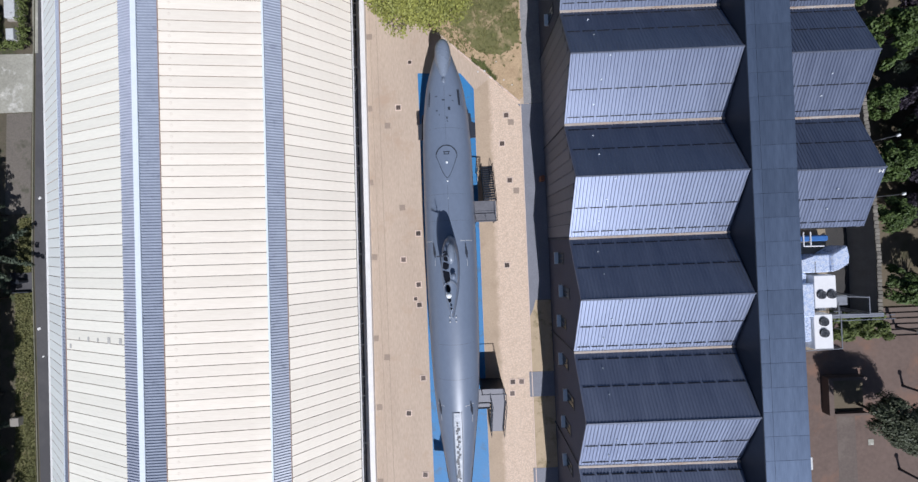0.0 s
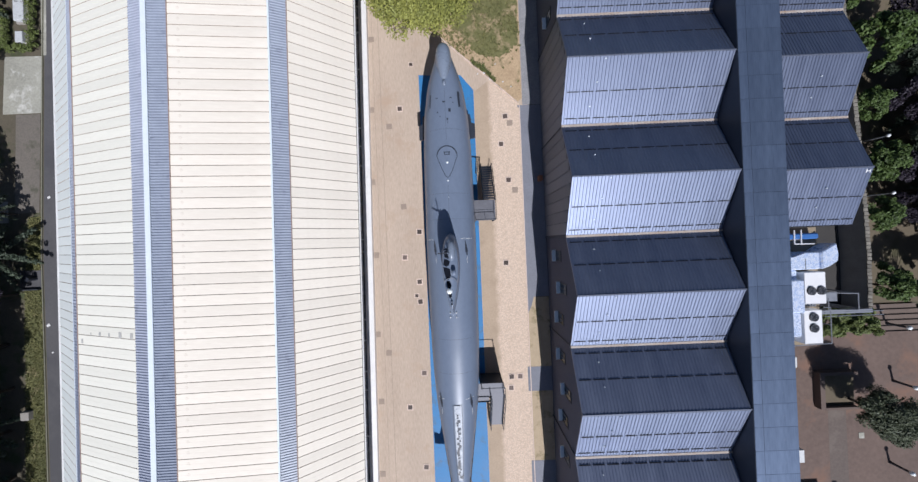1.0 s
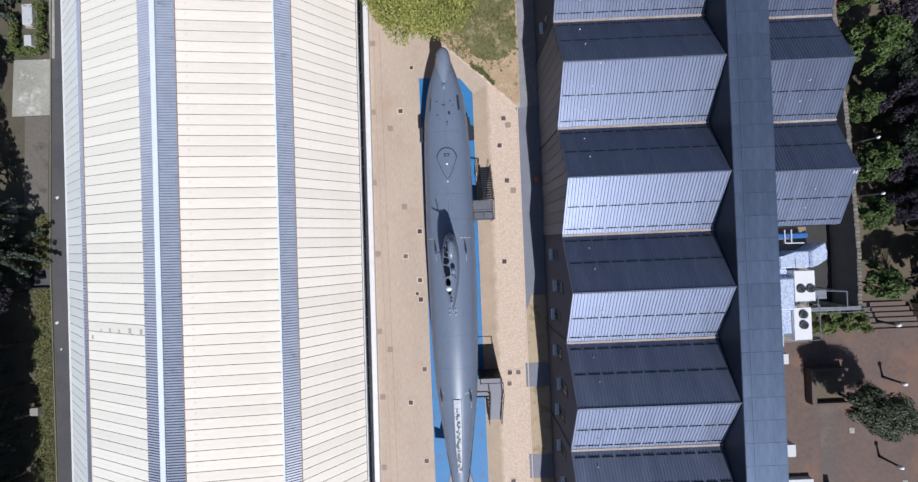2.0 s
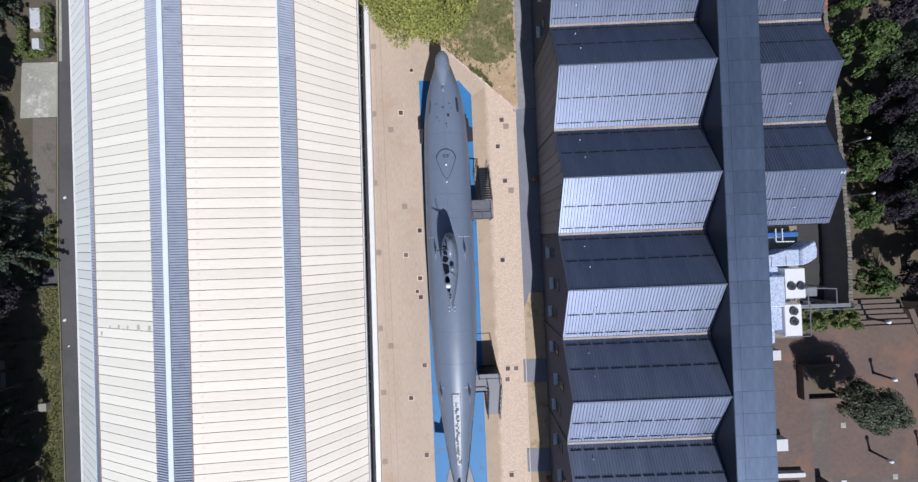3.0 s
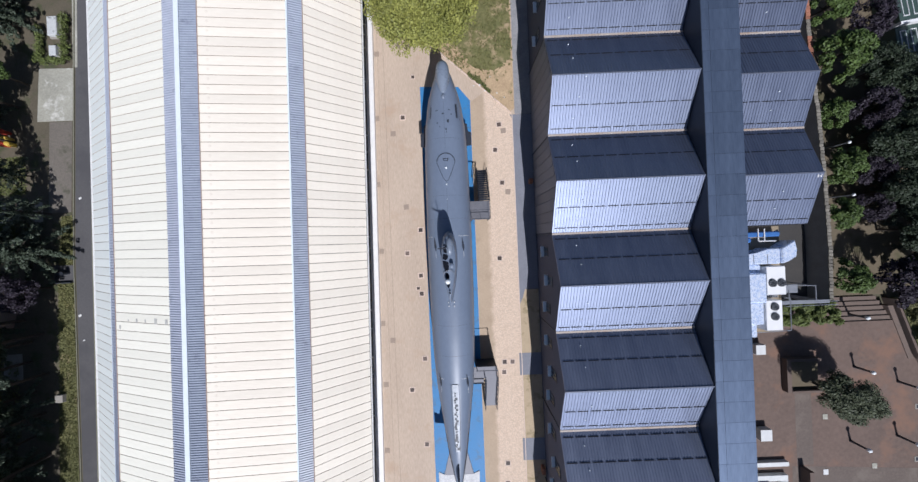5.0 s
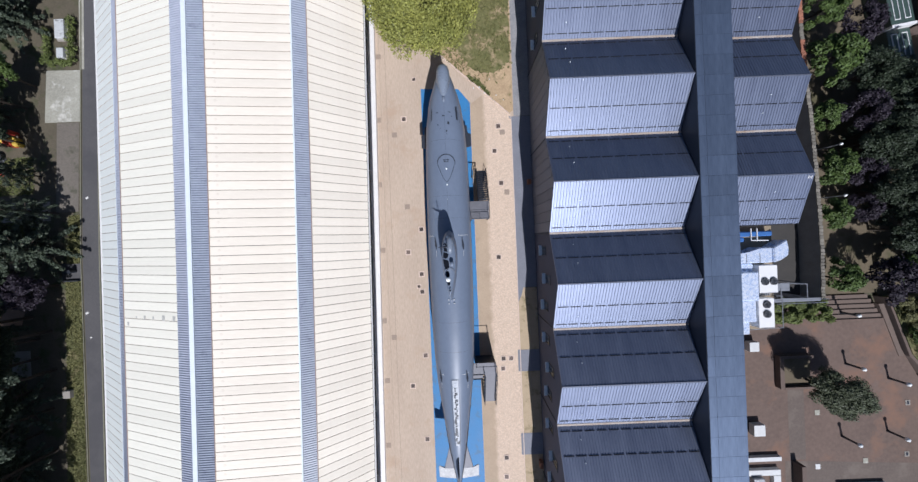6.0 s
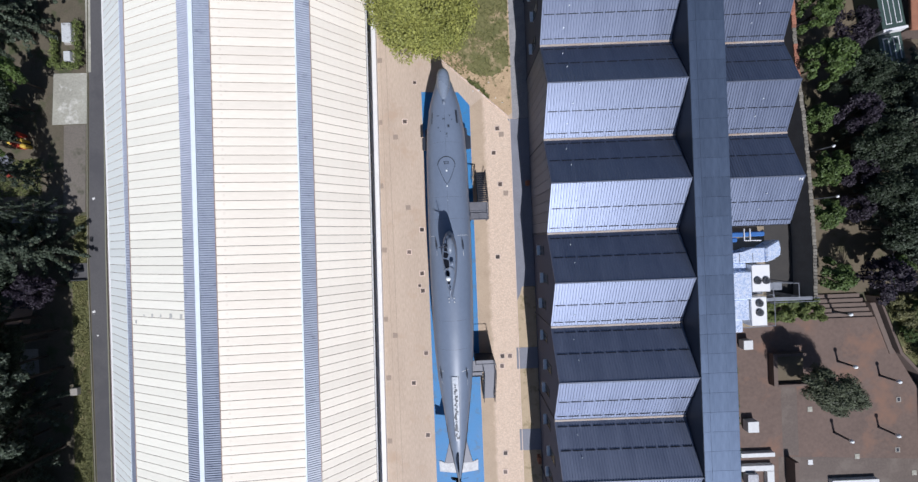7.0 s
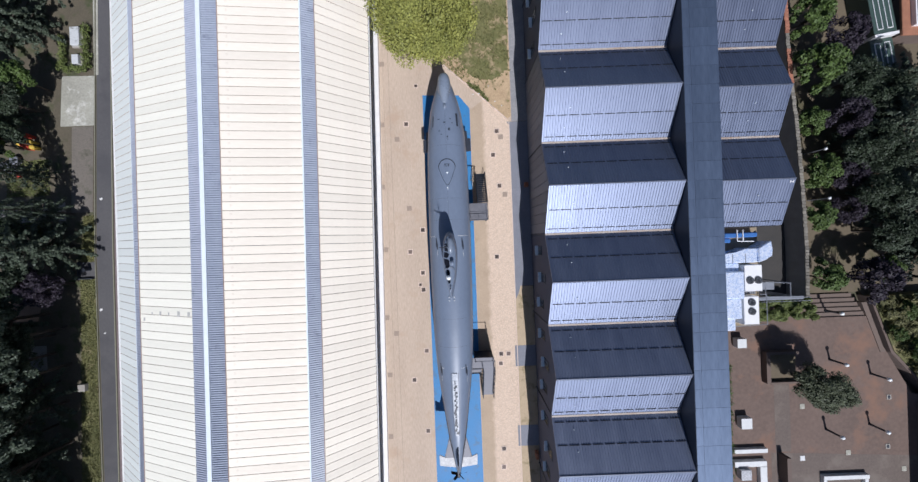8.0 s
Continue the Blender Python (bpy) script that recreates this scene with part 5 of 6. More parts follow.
for poly, sd in (([(-62, 8), (-56, 8), (-56, 13), (-62, 13)], 3), ([(-62, -0.5), (-56, -0.5), (-56, 4.3), (-62, 4.3)], 4), ([(-66, -24), (-58, -24), (-58, -14), (-66, -14)], 6)):
    tufts("park_grass", poly, ZW, 1500, M["grass"], "green park grass between the trees", 0.16, sd)
nook = thing("bench_nook", "small paved nook with a dark bench beside the road", "bench", (-51.4, -2.6, ZW))
bm = bmesh.new()
box(bm, -0.85, 1.2, -1.1, 1.1, 0.0, 0.04)
part("paving", bm, M["road"], nook)
bm = bmesh.new()
for q in ((-0.95, -0.83, -1.2, 1.2), (-0.83, 1.1, -1.25, -1.13)):
    box(bm, *q, 0.0, 0.35)
part("border", bm, M["hull_lower"], nook)
bm = bmesh.new()
box(bm, -0.55, 0.35, -0.15, 0.15, 0.42, 0.48)
part("seat", bm, M["steel_dark"], nook)
for x in (-0.45, 0.25):
    bm = bmesh.new()
    box(bm, x - 0.04, x + 0.04, -0.13, 0.13, 0.04, 0.42)
    part("leg", bm, M["steel_dark"], nook)
bm = bmesh.new()
tube(bm, (0.55, 0.1, 0.04), (0.55, 0.1, 0.85), 0.2, 0.24, 12)
tagged(part("litter_bin", bm, M["steel_dark"], at=pose(-51.4, -2.6, ZW)), "dark round litter bin beside a bench", "bin")
bm = bmesh.new()
box(bm, -0.5, 0.5, -0.5, 0.5, 0, 0.5)
tagged(part("stone_block", bm, M["stone_pale"], at=pose(-52.3, -18.9, ZW), bevel=0.03), "grey stone block on the grass", "block")
# two pale stone plinths inside a clipped hedge
for x, y, w, d in ((-51.05, 29.8, 0.62, 1.25), (-51.1, 26.6, 0.45, 0.65)):
    mon = thing("stone_plinth", "pale weathered stone plinth inside a hedge", "plinth", (x, y, ZW), "plinths in the hedge")
    bm = bmesh.new()
    box(bm, -w - 0.15, w + 0.15, -d - 0.15, d + 0.15, 0, 0.25)
    part("base", bm, M["stone_pale"], mon, bevel=0.03)
    bm = bmesh.new()
    box(bm, -w, w, -d, d, 0.25, 0.62)
    part("block", bm, M["plinth_stone"], mon, bevel=0.04)


def hedge(label, pts, width, height, count, material, seed, base=0.0, size=0.09):
    r = random.Random(seed)
    cs = []
    for a, b in zip(pts, pts[1:]):
        d = Vector(b) - Vector(a)
        n = max(2, int(d.length / 0.35))
        for i in range(n):
            p = Vector(a) + d * ((i + 0.5) / n)
            for _ in range(3):
                cs.append((p.x + r.uniform(-width / 2, width / 2), p.y + r.uniform(-width / 2, width / 2), base + r.uniform(0.35, 0.85) * height, min(0.55, 0.2 + 0.2 * width)))
    h = thing("hedge", label, "hedge", (0, 0, 0))
    for a in pts:
        bm = bmesh.new()
        tube(bm, (a[0], a[1], base), (a[0], a[1], base + height * 0.8), 0.05, 0.02, 5)
        part("stem", bm, M["bark"], h)
    part("foliage", leaves("foliage", cs, count, 0.35, size, material, seed), None, h)
    return h


hedge("low clipped green hedge round stone plinths", [(-49.6, 31.5), (-49.6, 25.3), (-52.9, 25.3), (-52.9, 30)], 0.6, 1.0, 5200, M["leaf_hedge"], 31, ZW)
T_CON = conifer("tall blue-green conifer in the park", M["leaf_conifer"], 10.5, 4.2, 11000, 0.15, 41, (-53.0, 0.6, ZW), "park conifers")
T_CON2 = conifer("tall dark conifer in the park", M["leaf_conifer"], 9.0, 3.6, 9000, 0.15, 42, (-55.8, 30.4, ZW), "park conifers")
T_DARK = broadleaf("dense dark park tree", M["leaf_dark"], 8.5, 3.9, 11000, 0.16, 43, (-57.0, -8.5, ZW), 60, 0.3, "dark park trees")
T_DARK2 = broadleaf("dense dark spreading park tree", M["leaf_dark"], 7.5, 3.4, 9000, 0.16, 44, (-56.3, -14.0, ZW), 50, 0.3, "dark park trees")
T_PLUM = broadleaf("dark purple-leaved plum tree in the garden", M["leaf_plum"], 5.6, 2.6, 7000, 0.13, 45, (-53.2, -4.3, ZW), 40, 0.35, "plum trees")
T_BRIGHT = broadleaf("bright green young tree", M["leaf_green"], 5.2, 2.4, 6500, 0.15, 46, (-55.2, 22.5, ZW), 36, 0.35, "bright green trees")
for x, y, turn, k in ((-56.2, -19.8, 130, 1.05), (-56.5, -27.2, 260, 1.0), (-53.6, 37.0, 10, 0.9), (-60.5, -10, 20, 1.1), (-60.6, 29, 70, 1.1)):
    again(T_CON, x, y, ZW, turn, k)
for x, y, turn, k in ((-58.1, 33.5, 60, 1.1), (-59.1, 18.5, 200, 0.9), (-59.6, -30, 20, 1.1), (-56.1, -34.5, 100, 1.1)):
    again(T_CON2, x, y, ZW, turn, k)
for x, y, turn, k in ((-56.5, -3.6, 70, 0.95), (-58.1, -22.8, 210, 1.0), (-61, 0, 30, 1.1), (-61, -19, 250, 1.1), (-62.5, 22, 10, 1.1), (-58.6, -39, 10, 1.1)):
    again(T_DARK, x, y, ZW, turn, k)
for x, y, turn, k in ((-55.8, 1.8, 80, 0.9), (-56.6, 19.6, 20, 0.85), (-55.9, -18.0, 300, 1.0), (-56.2, -11.4, 10, 0.9), (-56.4, -24.0, 120, 0.95), (-57.4, 15.0, 180, 0.9), (-56.6, -30.5, 100, 1.0)):
    again(T_DARK2, x, y, ZW, turn, k)
T_TALL = broadleaf("tall dark park tree with a high crown", M["leaf_conifer"], 11.0, 3.7, 15000, 0.17, 47, (-54.6, -10.4, ZW), 70, 0.40, "tall park trees")
for x, y, turn, k in ((-54.2, -15.6, 160, 0.95), (-54.8, -20.8, 220, 1.05), (-54.3, -26.4, 20, 0.98), (-54.6, -32.0, 110, 1.05), (-54.4, -37.6, 40, 1.0), (-54.7, -44.0, 190, 1.0)):
    again(T_TALL, x, y, ZW, turn, k)
again(T_CON, -55.0, 10.4, ZW, 30, 0.5, 1.15)
again(T_CON, -52.9, 5.4, ZW, 140, 0.5, 1.35)
again(T_PLUM, -57.5, 2.0, ZW, 50, 1.0)
again(T_BRIGHT, -59.5, 14.5, ZW, 90, 0.9)
again(T_BRIGHT, -58.6, 3.2, ZW, 190, 0.8)
# red and yellow flower pots and grey tubs in the shade
for i, (x, y, col) in enumerate(((-57.9, 16.2, "pot_red"), (-57.5, 15.3, "pot_yellow"), (-58.5, 15.0, "pot_red"), (-59.0, 15.2, "pot_yellow"), (-58.0, 14.6, "pot_red"), (-59.4, 10.8, "pot_red"), (-57.2, 14.6, "pot_yellow"))):
    bm = bmesh.new()
    tube(bm, (0, 0, 0), (0, 0, 0.75), 0.22, 0.34, 10)
    ball(bm, (0.05, 0.02, 0.85), (0.36, 0.32, 0.22), 10, 6)
    tagged(part("flower_tub", bm, M[col], at=pose(x, y, ZW)), "brightly coloured flower tub in the park", "flower tub", "park flower tubs")
for x, y in ((-60.2, 13.0), (-60.5, 11.6), (-61.6, 12.2)):
    bm = bmesh.new()
    tube(bm, (0, 0, 0), (0, 0, 0.55), 0.6, 0.62, 20)
    tube(bm, (0, 0, 0.55), (0, 0, 0.62), 0.62, 0.3, 20)
    tagged(part("round_table", bm, M["galvanised"], at=pose(x, y, ZW)), "grey round garden table in the shade", "table", "park tables")
for x, y, s in ((-48.95, 7.3, 0.18), (-49.6, -8.2, 0.2), (-49.2, -11.5, 0.12)):
    bm = bmesh.new()
    box(bm, -s, s, -s * 0.7, s * 0.7, 0.0, 0.03)
    tagged(part("paper_litter", bm, M["white_paint"], at=pose(x, y, ZW + 0.02, 0, 0, 30)), "scrap of white litter on the asphalt road", "litter")

bm = bmesh.new()
box(bm, -0.22, 0.22, -0.3, 0.3, 0.0, 0.7)
tagged(part("brick_box", bm, M["terracotta"], at=pose(10.15, 6.75, 0.034), bevel=0.02), "small red-brown box against the museum wall", "box", "wall boxes")
bm = bmesh.new()
box(bm, -0.2, 0.2, -0.4, 0.4, 0.0, 0.8)
tagged(part("brick_box", bm, M["terracotta"], at=pose(10.25, -29.6, 0.030), bevel=0.02), "small red-brown box against the museum wall", "box", "wall boxes")
# ---- plaza east of the museum ----
ZE = Z_EAST
slab("plaza", [(28.5, -60), (75, -60), (75, -28), (67.0, -25.5), (62.5, -17.5), (60.8, -13.86), (52.1, -13.86), (52.1, -10.4), (28.5, -10.4)], ZE - 1.2, ZE + 0.03, M["plaza"], "brown brick-paved plaza behind the museum", "paving")
slab("plaza_band", [(45.9, -60), (75, -60), (75, -35.2), (45.9, -33.6)], ZE - 0.2, ZE + 0.036, M["plaza_grey"], "greyer brown paving at the plaza's south end", "paving")
slab("plaza_stripe", [(46.6, -33.5), (48.9, -33.5), (48.9, -23.2), (46.6, -23.2)], ZE - 0.2, ZE + 0.034, M["plaza_grey"], "darker paving band on the plaza", "paving")
# broad garden steps
stepper = thing("garden_steps", "broad brown stone steps down to the garden", "steps", (56.4, -12.3, ZE))
for i in range(5):
    bm = bmesh.new()
    w0, w1 = -4.4 + 0.22 * i, 4.2 - 0.26 * i
    box(bm, w0, w1, -1.55 + 0.66 * i, -1.55 + 0.66 * (i + 1) - 0.004, -0.9, 0.03 - 0.16 * (i + 1))
    part("step", bm, M["step_stone"], stepper, bevel=0.015)
slab("garden_east", [(49.4, -10.35), (60.9, -10.35), (63, -16.5), (80, -30), (90, -30), (90, 70), (48.3, 70), (48.9, 5)], ZE - 1.3, ZE - 0.78, M["garden_soil_pale"], "bare brown soil of the shaded garden", "garden bed")
ramp = [(59.9, -11.8), (60.65, -11.8), (63.2, -19.3), (62.5, -19.3)]
slab("ramp", ramp, ZE - 1.1, ZE + 0.12, M["step_stone"], "narrow stone ramp beside the steps", "ramp")
slab("low_wall", [(60.7, -10.9), (61.0, -10.9), (63.9, -19.0), (72.2, -28.5), (72.0, -28.8), (63.6, -19.3)], ZE - 1.1, ZE + 0.45, M["wall_brown"], "low curved brown wall beside the slope", "wall")
slab("slope_east", [(61.1, -10.9), (90, -10), (90, -45), (72.4, -28.6), (64.0, -19.0)], ZE - 1.2, ZE + 0.5, M["lawn"], "scrubby sunlit slope beside the plaza", "lawn")

bm = bmesh.new()
tube(bm, (0, 0, 0), (0, 0, 1.75), 0.16, 0.13, 10)
pole_me = finish(bm, "pole", M["steel_dark"])
bm = bmesh.new()
tube(bm, (0, 0, 0), (0, 0, 0.25), 0.2, 0.17, 10)
foot_me = finish(bm, "base", M["steel_dark"])
bm = bmesh.new()
ball(bm, (0, 0, 1.98), 0.26, 16, 10)
globe_me = finish(bm, "globe", M["globe"], smooth=True)
bm = bmesh.new()
tube(bm, (0, 0, 1.70), (0, 0, 1.77), 0.14, 0.2, 10)
collar_me = finish(bm, "collar", M["steel_dark"])
lamp0 = None
for x, y, z in ((55.0, -20.1, 0.03), (54.1, -30.4, 0.03), (60.6, -29.9, 0.03), (55.0, -12.9, -0.3), (61.0, -22.4, 0.03)):
    if lamp0 is None:
        lamp0 = thing("street_lamp", "short dark lamp post with a white globe", "street lamp", (x, y, ZE + z), "plaza lamps")
        for n_, me_ in (("pole", pole_me), ("base", foot_me), ("globe", globe_me), ("collar", collar_me)):
            part(n_, me_, None, lamp0)
    else:
        copy_thing(lamp0, pose(x, y, ZE + z))
for x, y in ((53.2, 10.6), (53.5, 3.6)):
    gl = thing("garden_lamp", "pale leaning garden lamp post with a globe", "street lamp", (x, y, ZE - 0.78), "garden lamps")
    bm = bmesh.new()
    tube(bm, (0, 0, 0), (0, 0, 2.5), 0.09, 0.07, 8)
    part("pole", bm, M["galvanised"], gl)
    bm = bmesh.new()
    ball(bm, (0, 0, 2.68), 0.2, 12, 8)
    part("globe", bm, M["globe"], gl, smooth=True)

for x, y, w, m_ in ((41.3, -16.9, 0.66, "white_stone"), (41.6, -28.6, 0.78, "white_stone"), (41.3, -36.1, 0.75, "marble")):
    cb = thing("stone_cube", "white stone seat block on the plaza", "seat block", (x, y, ZE + 0.03), "plaza seat blocks")
    bm = bmesh.new()
    box(bm, -w * 0.85, w * 0.85, -w * 0.85, w * 0.85, 0, 0.12)
    part("foot", bm, M["stone_pale"], cb)
    bm = bmesh.new()
    box(bm, -w, w, -w, w, 0.12, 0.95)
    part("block", bm, M[m_], cb, bevel=0.03)


def low_walls(name, label, runs, h, material, cap=None):
    w = thing(name, label, "low wall", (runs[0][0], runs[0][2], ZE + 0.03))
    ox, oy = runs[0][0], runs[0][2]
    for x0, x1, y0, y1 in runs:
        bm = bmesh.new()
        box(bm, x0 - ox, x1 - ox, y0 - oy, y1 - oy, 0, h)
        part("wall_run", bm, material, w, bevel=0.02)
        if cap:
            bm = bmesh.new()
            box(bm, x0 - ox - 0.05, x1 - ox + 0.05, y0 - oy - 0.05, y1 - oy + 0.05, h, h + 0.08)
            part("coping", bm, cap, w, bevel=0.015)


low_walls("planter_wall", "dark open planter wall on the plaza", [(44.9, 45.5, -23.0, -18.4), (45.5, 49.6, -18.8, -18.4), (45.5, 49.6, -23.1, -22.8)], 0.8, M["wall_brown"])
bm = bmesh.new()
box(bm, 45.6, 49.6, -22.75, -18.85, ZE - 0.1, ZE + 0.35)
tagged(part("planter_soil", bm, M["garden_soil_pale"]), "dry soil inside the planter wall", "soil")
low_walls("bench_wall", "white stone bench walls on the plaza", [(40.0, 44.9, -33.2, -32.6), (40.0, 44.7, -35.2, -34.4), (43.7, 44.7, -40, -35.25)], 0.55, M["white_stone"])
low_walls("stub_wall", "dark brown wall stubs on the plaza", [(46.9, 47.5, -37.5, -33.6), (47.0, 47.6, -41, -38.2)], 1.3, M["wall_brown"])
low_walls("long_bench", "long white stone bench on the plaza", [(53.0, 59.7, -37.6, -37.0)], 0.55, M["white_stone"])
low_walls("long_bench_return", "white stone bench end on the plaza", [(53.0, 53.5, -41, -37.65), (59.1, 59.6, -41, -37.65)], 0.5, M["white_stone"])
for x, y, m_ in ((63.6, -26.0, "stone_pale"), (63.2, -33.3, "stone_pale"), (50.5, -34.6, "white_stone"), (57.3, -34.0, "concrete"), (50.7, -26.9, "concrete"), (65.5, -36.7, "concrete")):
    mc = thing("plaza_cover", "small square stone cover in the plaza paving", "manhole cover", (x, y, ZE + 0.038), "plaza covers")
    bm = bmesh.new()
    box(bm, -0.34, 0.34, -0.36, 0.36, 0, 0.03)
    part("rim", bm, M[m_], mc)
    if m_ == "stone_pale":
        bm = bmesh.new()
        box(bm, -0.18, 0.18, -0.24, 0.24, 0.03, 0.036)
        part("lid", bm, M["hull_dark"], mc)
# neighbouring house whose shaded side closes the plaza
nb = thing("neighbour_house", "dark neighbouring house beside the plaza", "house", (71, -45, ZE))
bm = bmesh.new()
box(bm, -3.4, 10, -20, 18.2, 0, 6.0)
part("wall", bm, M["wall_brown"], nb)
bm = bmesh.new()
box(bm, -3.7, 10.3, -20.3, 18.5, 6.0, 6.3)
part("roof", bm, M["terracotta"], nb, bevel=0.05)

# ---- garden wall between the yard and the garden ----
gw = thing("garden_wall", "old garden wall with brick and stone coping", "wall", (48, 0, ZE))
GW = [(47.3, 45.0), (47.3, 31.0), (47.7, 21.4), (48.3, 14.9), (48.8, 6.8), (49.2, -3.0), (49.1, -10.3)]
for (xa, ya), (xb, yb) in zip(GW, GW[1:]):
    bm = bmesh.new()
    prism(bm, [(xb - 48 - 0.2, yb), (xb - 48 + 0.2, yb), (xa - 48 + 0.2, ya), (xa - 48 - 0.2, ya)], -1, 2.6)
    part("wall_run", bm, M["stone_pale"], gw)
bm = bmesh.new()
box(bm, -0.3, 0.3, -0.2, 0.2, 0, 0.14)
cap_brick = finish(bm, "coping_brick", M["brick_cap"], bevel=0.02)
bm = bmesh.new()
box(bm, -0.27, 0.27, -0.2, 0.2, 0, 0.12)
cap_stone = finish(bm, "coping_stone", M["coping"], bevel=0.03)
for (xa, ya), (xb, yb) in zip(GW, GW[1:]):
    n = int((ya - yb) / 0.43)
    for i in range(n):
        f = (i + 0.5) / n
        y = ya + (yb - ya) * f
        brick = y > 26.5 or 19.5 < y < 24.5
        part("coping_brick" if brick else "coping_stone", cap_brick if brick else cap_stone, None, gw,
             at=pose(xa + (xb - xa) * f - 48 + rng.uniform(-0.05, 0.05), y, 2.6 + rng.uniform(-0.01, 0.01), 0, 0, rng.uniform(-5, 5)))
# The yard's shade is put into its colour.
slab("yard", [(37.9, -10.3), (49.0, -10.3), (48.6, 60), (37.9, 60)], ZE - 1.2, ZE + 0.05, M["yard_shaded"], "yard between wing and garden wall, coloured dark for its shade", "paving")

# ---- plant deck with ducts and chillers ----
deck = thing("plant_deck", "low flat roof that carries ventilation plant", "building", (33.6, -6.5, ZE))
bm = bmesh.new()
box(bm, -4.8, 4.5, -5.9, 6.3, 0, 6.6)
part("body", bm, M["yard_shaded"], deck)
bm = bmesh.new()
box(bm, -4.8, 4.65, -6.0, 6.35, 6.6, 6.8)
part("roof", bm, M["deck_tan"], deck, "tan flat roof edge", bevel=0.02)
ZD = ZE + 6.8


def duct(name, label, category, pieces, material, z=None):
    d = thing(name, label, category, (pieces[0][0], pieces[0][2], z or ZD))
    for x0, x1, y0, y1, h in pieces:
        bm = bmesh.new()
        box(bm, x0 - pieces[0][0], x1 - pieces[0][0], y0 - pieces[0][2], y1 - pieces[0][2], 0.0, h)
        part("duct_section", bm, material, d, bevel=0.12)
    return d


foil = thing("ventilation_duct", "foil-wrapped ventilation duct on the plant deck", "duct", (32.2, -4.4, ZD))
for outline, h in (([(0, 0), (4.6, 0), (4.6, 1.75), (3.1, 1.75), (2.0, 1.2), (0, 1.15)], 1.5),
                   ([(4.66, 0), (5.5, 0.25), (6.3, 0.75), (6.4, 1.5), (6.2, 2.6), (4.66, 1.75)], 1.62)):
    bm = bmesh.new()
    prism(bm, outline, 0.0, h)
    part("duct_section", bm, M["foil"], foil, bevel=0.1)
bm = bmesh.new()
prism(bm, [(0.4, -1.35), (2.75, -1.35), (2.75, -0.1), (0.4, -0.1)], 0.0, 1.05)
part("duct_section", bm, M["foil"], foil, bevel=0.1)
for x in (1.55, 3.1):
    bm = bmesh.new()
    box(bm, x - 0.03, x + 0.03, 0.02, 1.1, 1.5, 1.53)
    part("tape_band", bm, M["galvanised"], foil)
duct("ventilation_duct", "long foil-wrapped duct beside the spine roof", "duct", [(32.0, 35.05, -8.7, -5.4, 1.6), (32.0, 34.85, -11.2, -8.75, 1.4), (32.1, 34.2, -12.7, -11.1, 1.2), (31.4, 32.4, -9.6, -6.4, 1.1)], M["foil"])
duct("blue_duct", "blue painted duct beside the wing gable", "duct", [(33.4, 37.5, -1.35, -0.75, 0.9), (33.4, 34.3, -1.95, -1.4, 0.8), (31.6, 32.6, -1.7, -0.5, 1.2)], M["blue_duct"])
pipe = thing("white_pipe", "white plastic pipe over the blue duct", "pipe", (34.9, -0.6, ZD))
for q, p in (((0, 0.2, 0.95), (0, -1.2, 0.95)), ((0.7, 0.2, 0.95), (0.7, -1.2, 0.95)), ((0, -1.2, 0.95), (2.0, -1.25, 0.95))):
    beam("pipe_run", q, p, 0.06, M["white_unit"], pipe, 8)


def chiller(x, y, w, d, fans, label):
    c = thing("chiller_unit", label, "chiller", (x, y, ZD), "chillers")
    bm = bmesh.new()
    box(bm, -w / 2, w / 2, -d / 2, d / 2, 0.12, 1.5)
    part("casing", bm, M["white_unit"], c, bevel=0.03)
    for sx in (-1, 1):
        bm = bmesh.new()
        box(bm, sx * w * 0.4 - 0.06, sx * w * 0.4 + 0.06, -d / 2, d / 2, 0, 0.12)
        part("skid", bm, M["steel_dark"], c)
    bm = bmesh.new()
    box(bm, -w / 2 + 0.1, w / 2 - 0.1, -d / 2 + 0.02, -d / 2 + 0.05, 1.505, 1.515)
    part("panel_joint", bm, M["galvanised"], c)
    for fx, fy in fans:
        bm = bmesh.new()
        tube(bm, (fx, fy, 1.5), (fx, fy, 1.62), 0.44, 0.42, 24)
        fan = part("fan", bm, M["black_plastic"], c, "round black fan guard")
        bm = bmesh.new()
        for rr in (0.18, 0.30, 0.41):
            for i in range(20):
                a, b = 2 * math.pi * i / 20, 2 * math.pi * (i + 1) / 20
                tube(bm, (fx + rr * math.cos(a), fy + rr * math.sin(a), 1.64), (fx + rr * math.cos(b), fy + rr * math.sin(b), 1.64), 0.014, sides=4, caps=False)
        part("guard_ring", bm, M["galvanised"], fan)
        for i in range(5):
            a = 2 * math.pi * i / 5
            bm = bmesh.new()
            tube(bm, (fx, fy, 1.63), (fx + 0.38 * math.cos(a), fy + 0.38 * math.sin(a), 1.63), 0.035, sides=4)
            part("blade", bm, M["steel_dark"], fan)


chiller(36.2, -6.3, 2.1, 3.2, ((-0.47, -0.25), (0.53, -0.25)), "white chiller unit with two black fans on the plant deck")
chiller(35.85, -10.2, 1.8, 3.4, ((0.0, 1.0), (0.0, -0.1)), "white chiller unit with black fans beside foil ducts")
bm = bmesh.new()
for i in range(9):
    box(bm, 35.1 + 0.26 * i, 35.24 + 0.26 * i, -8.4, -7.95, ZD, ZD + 0.5)
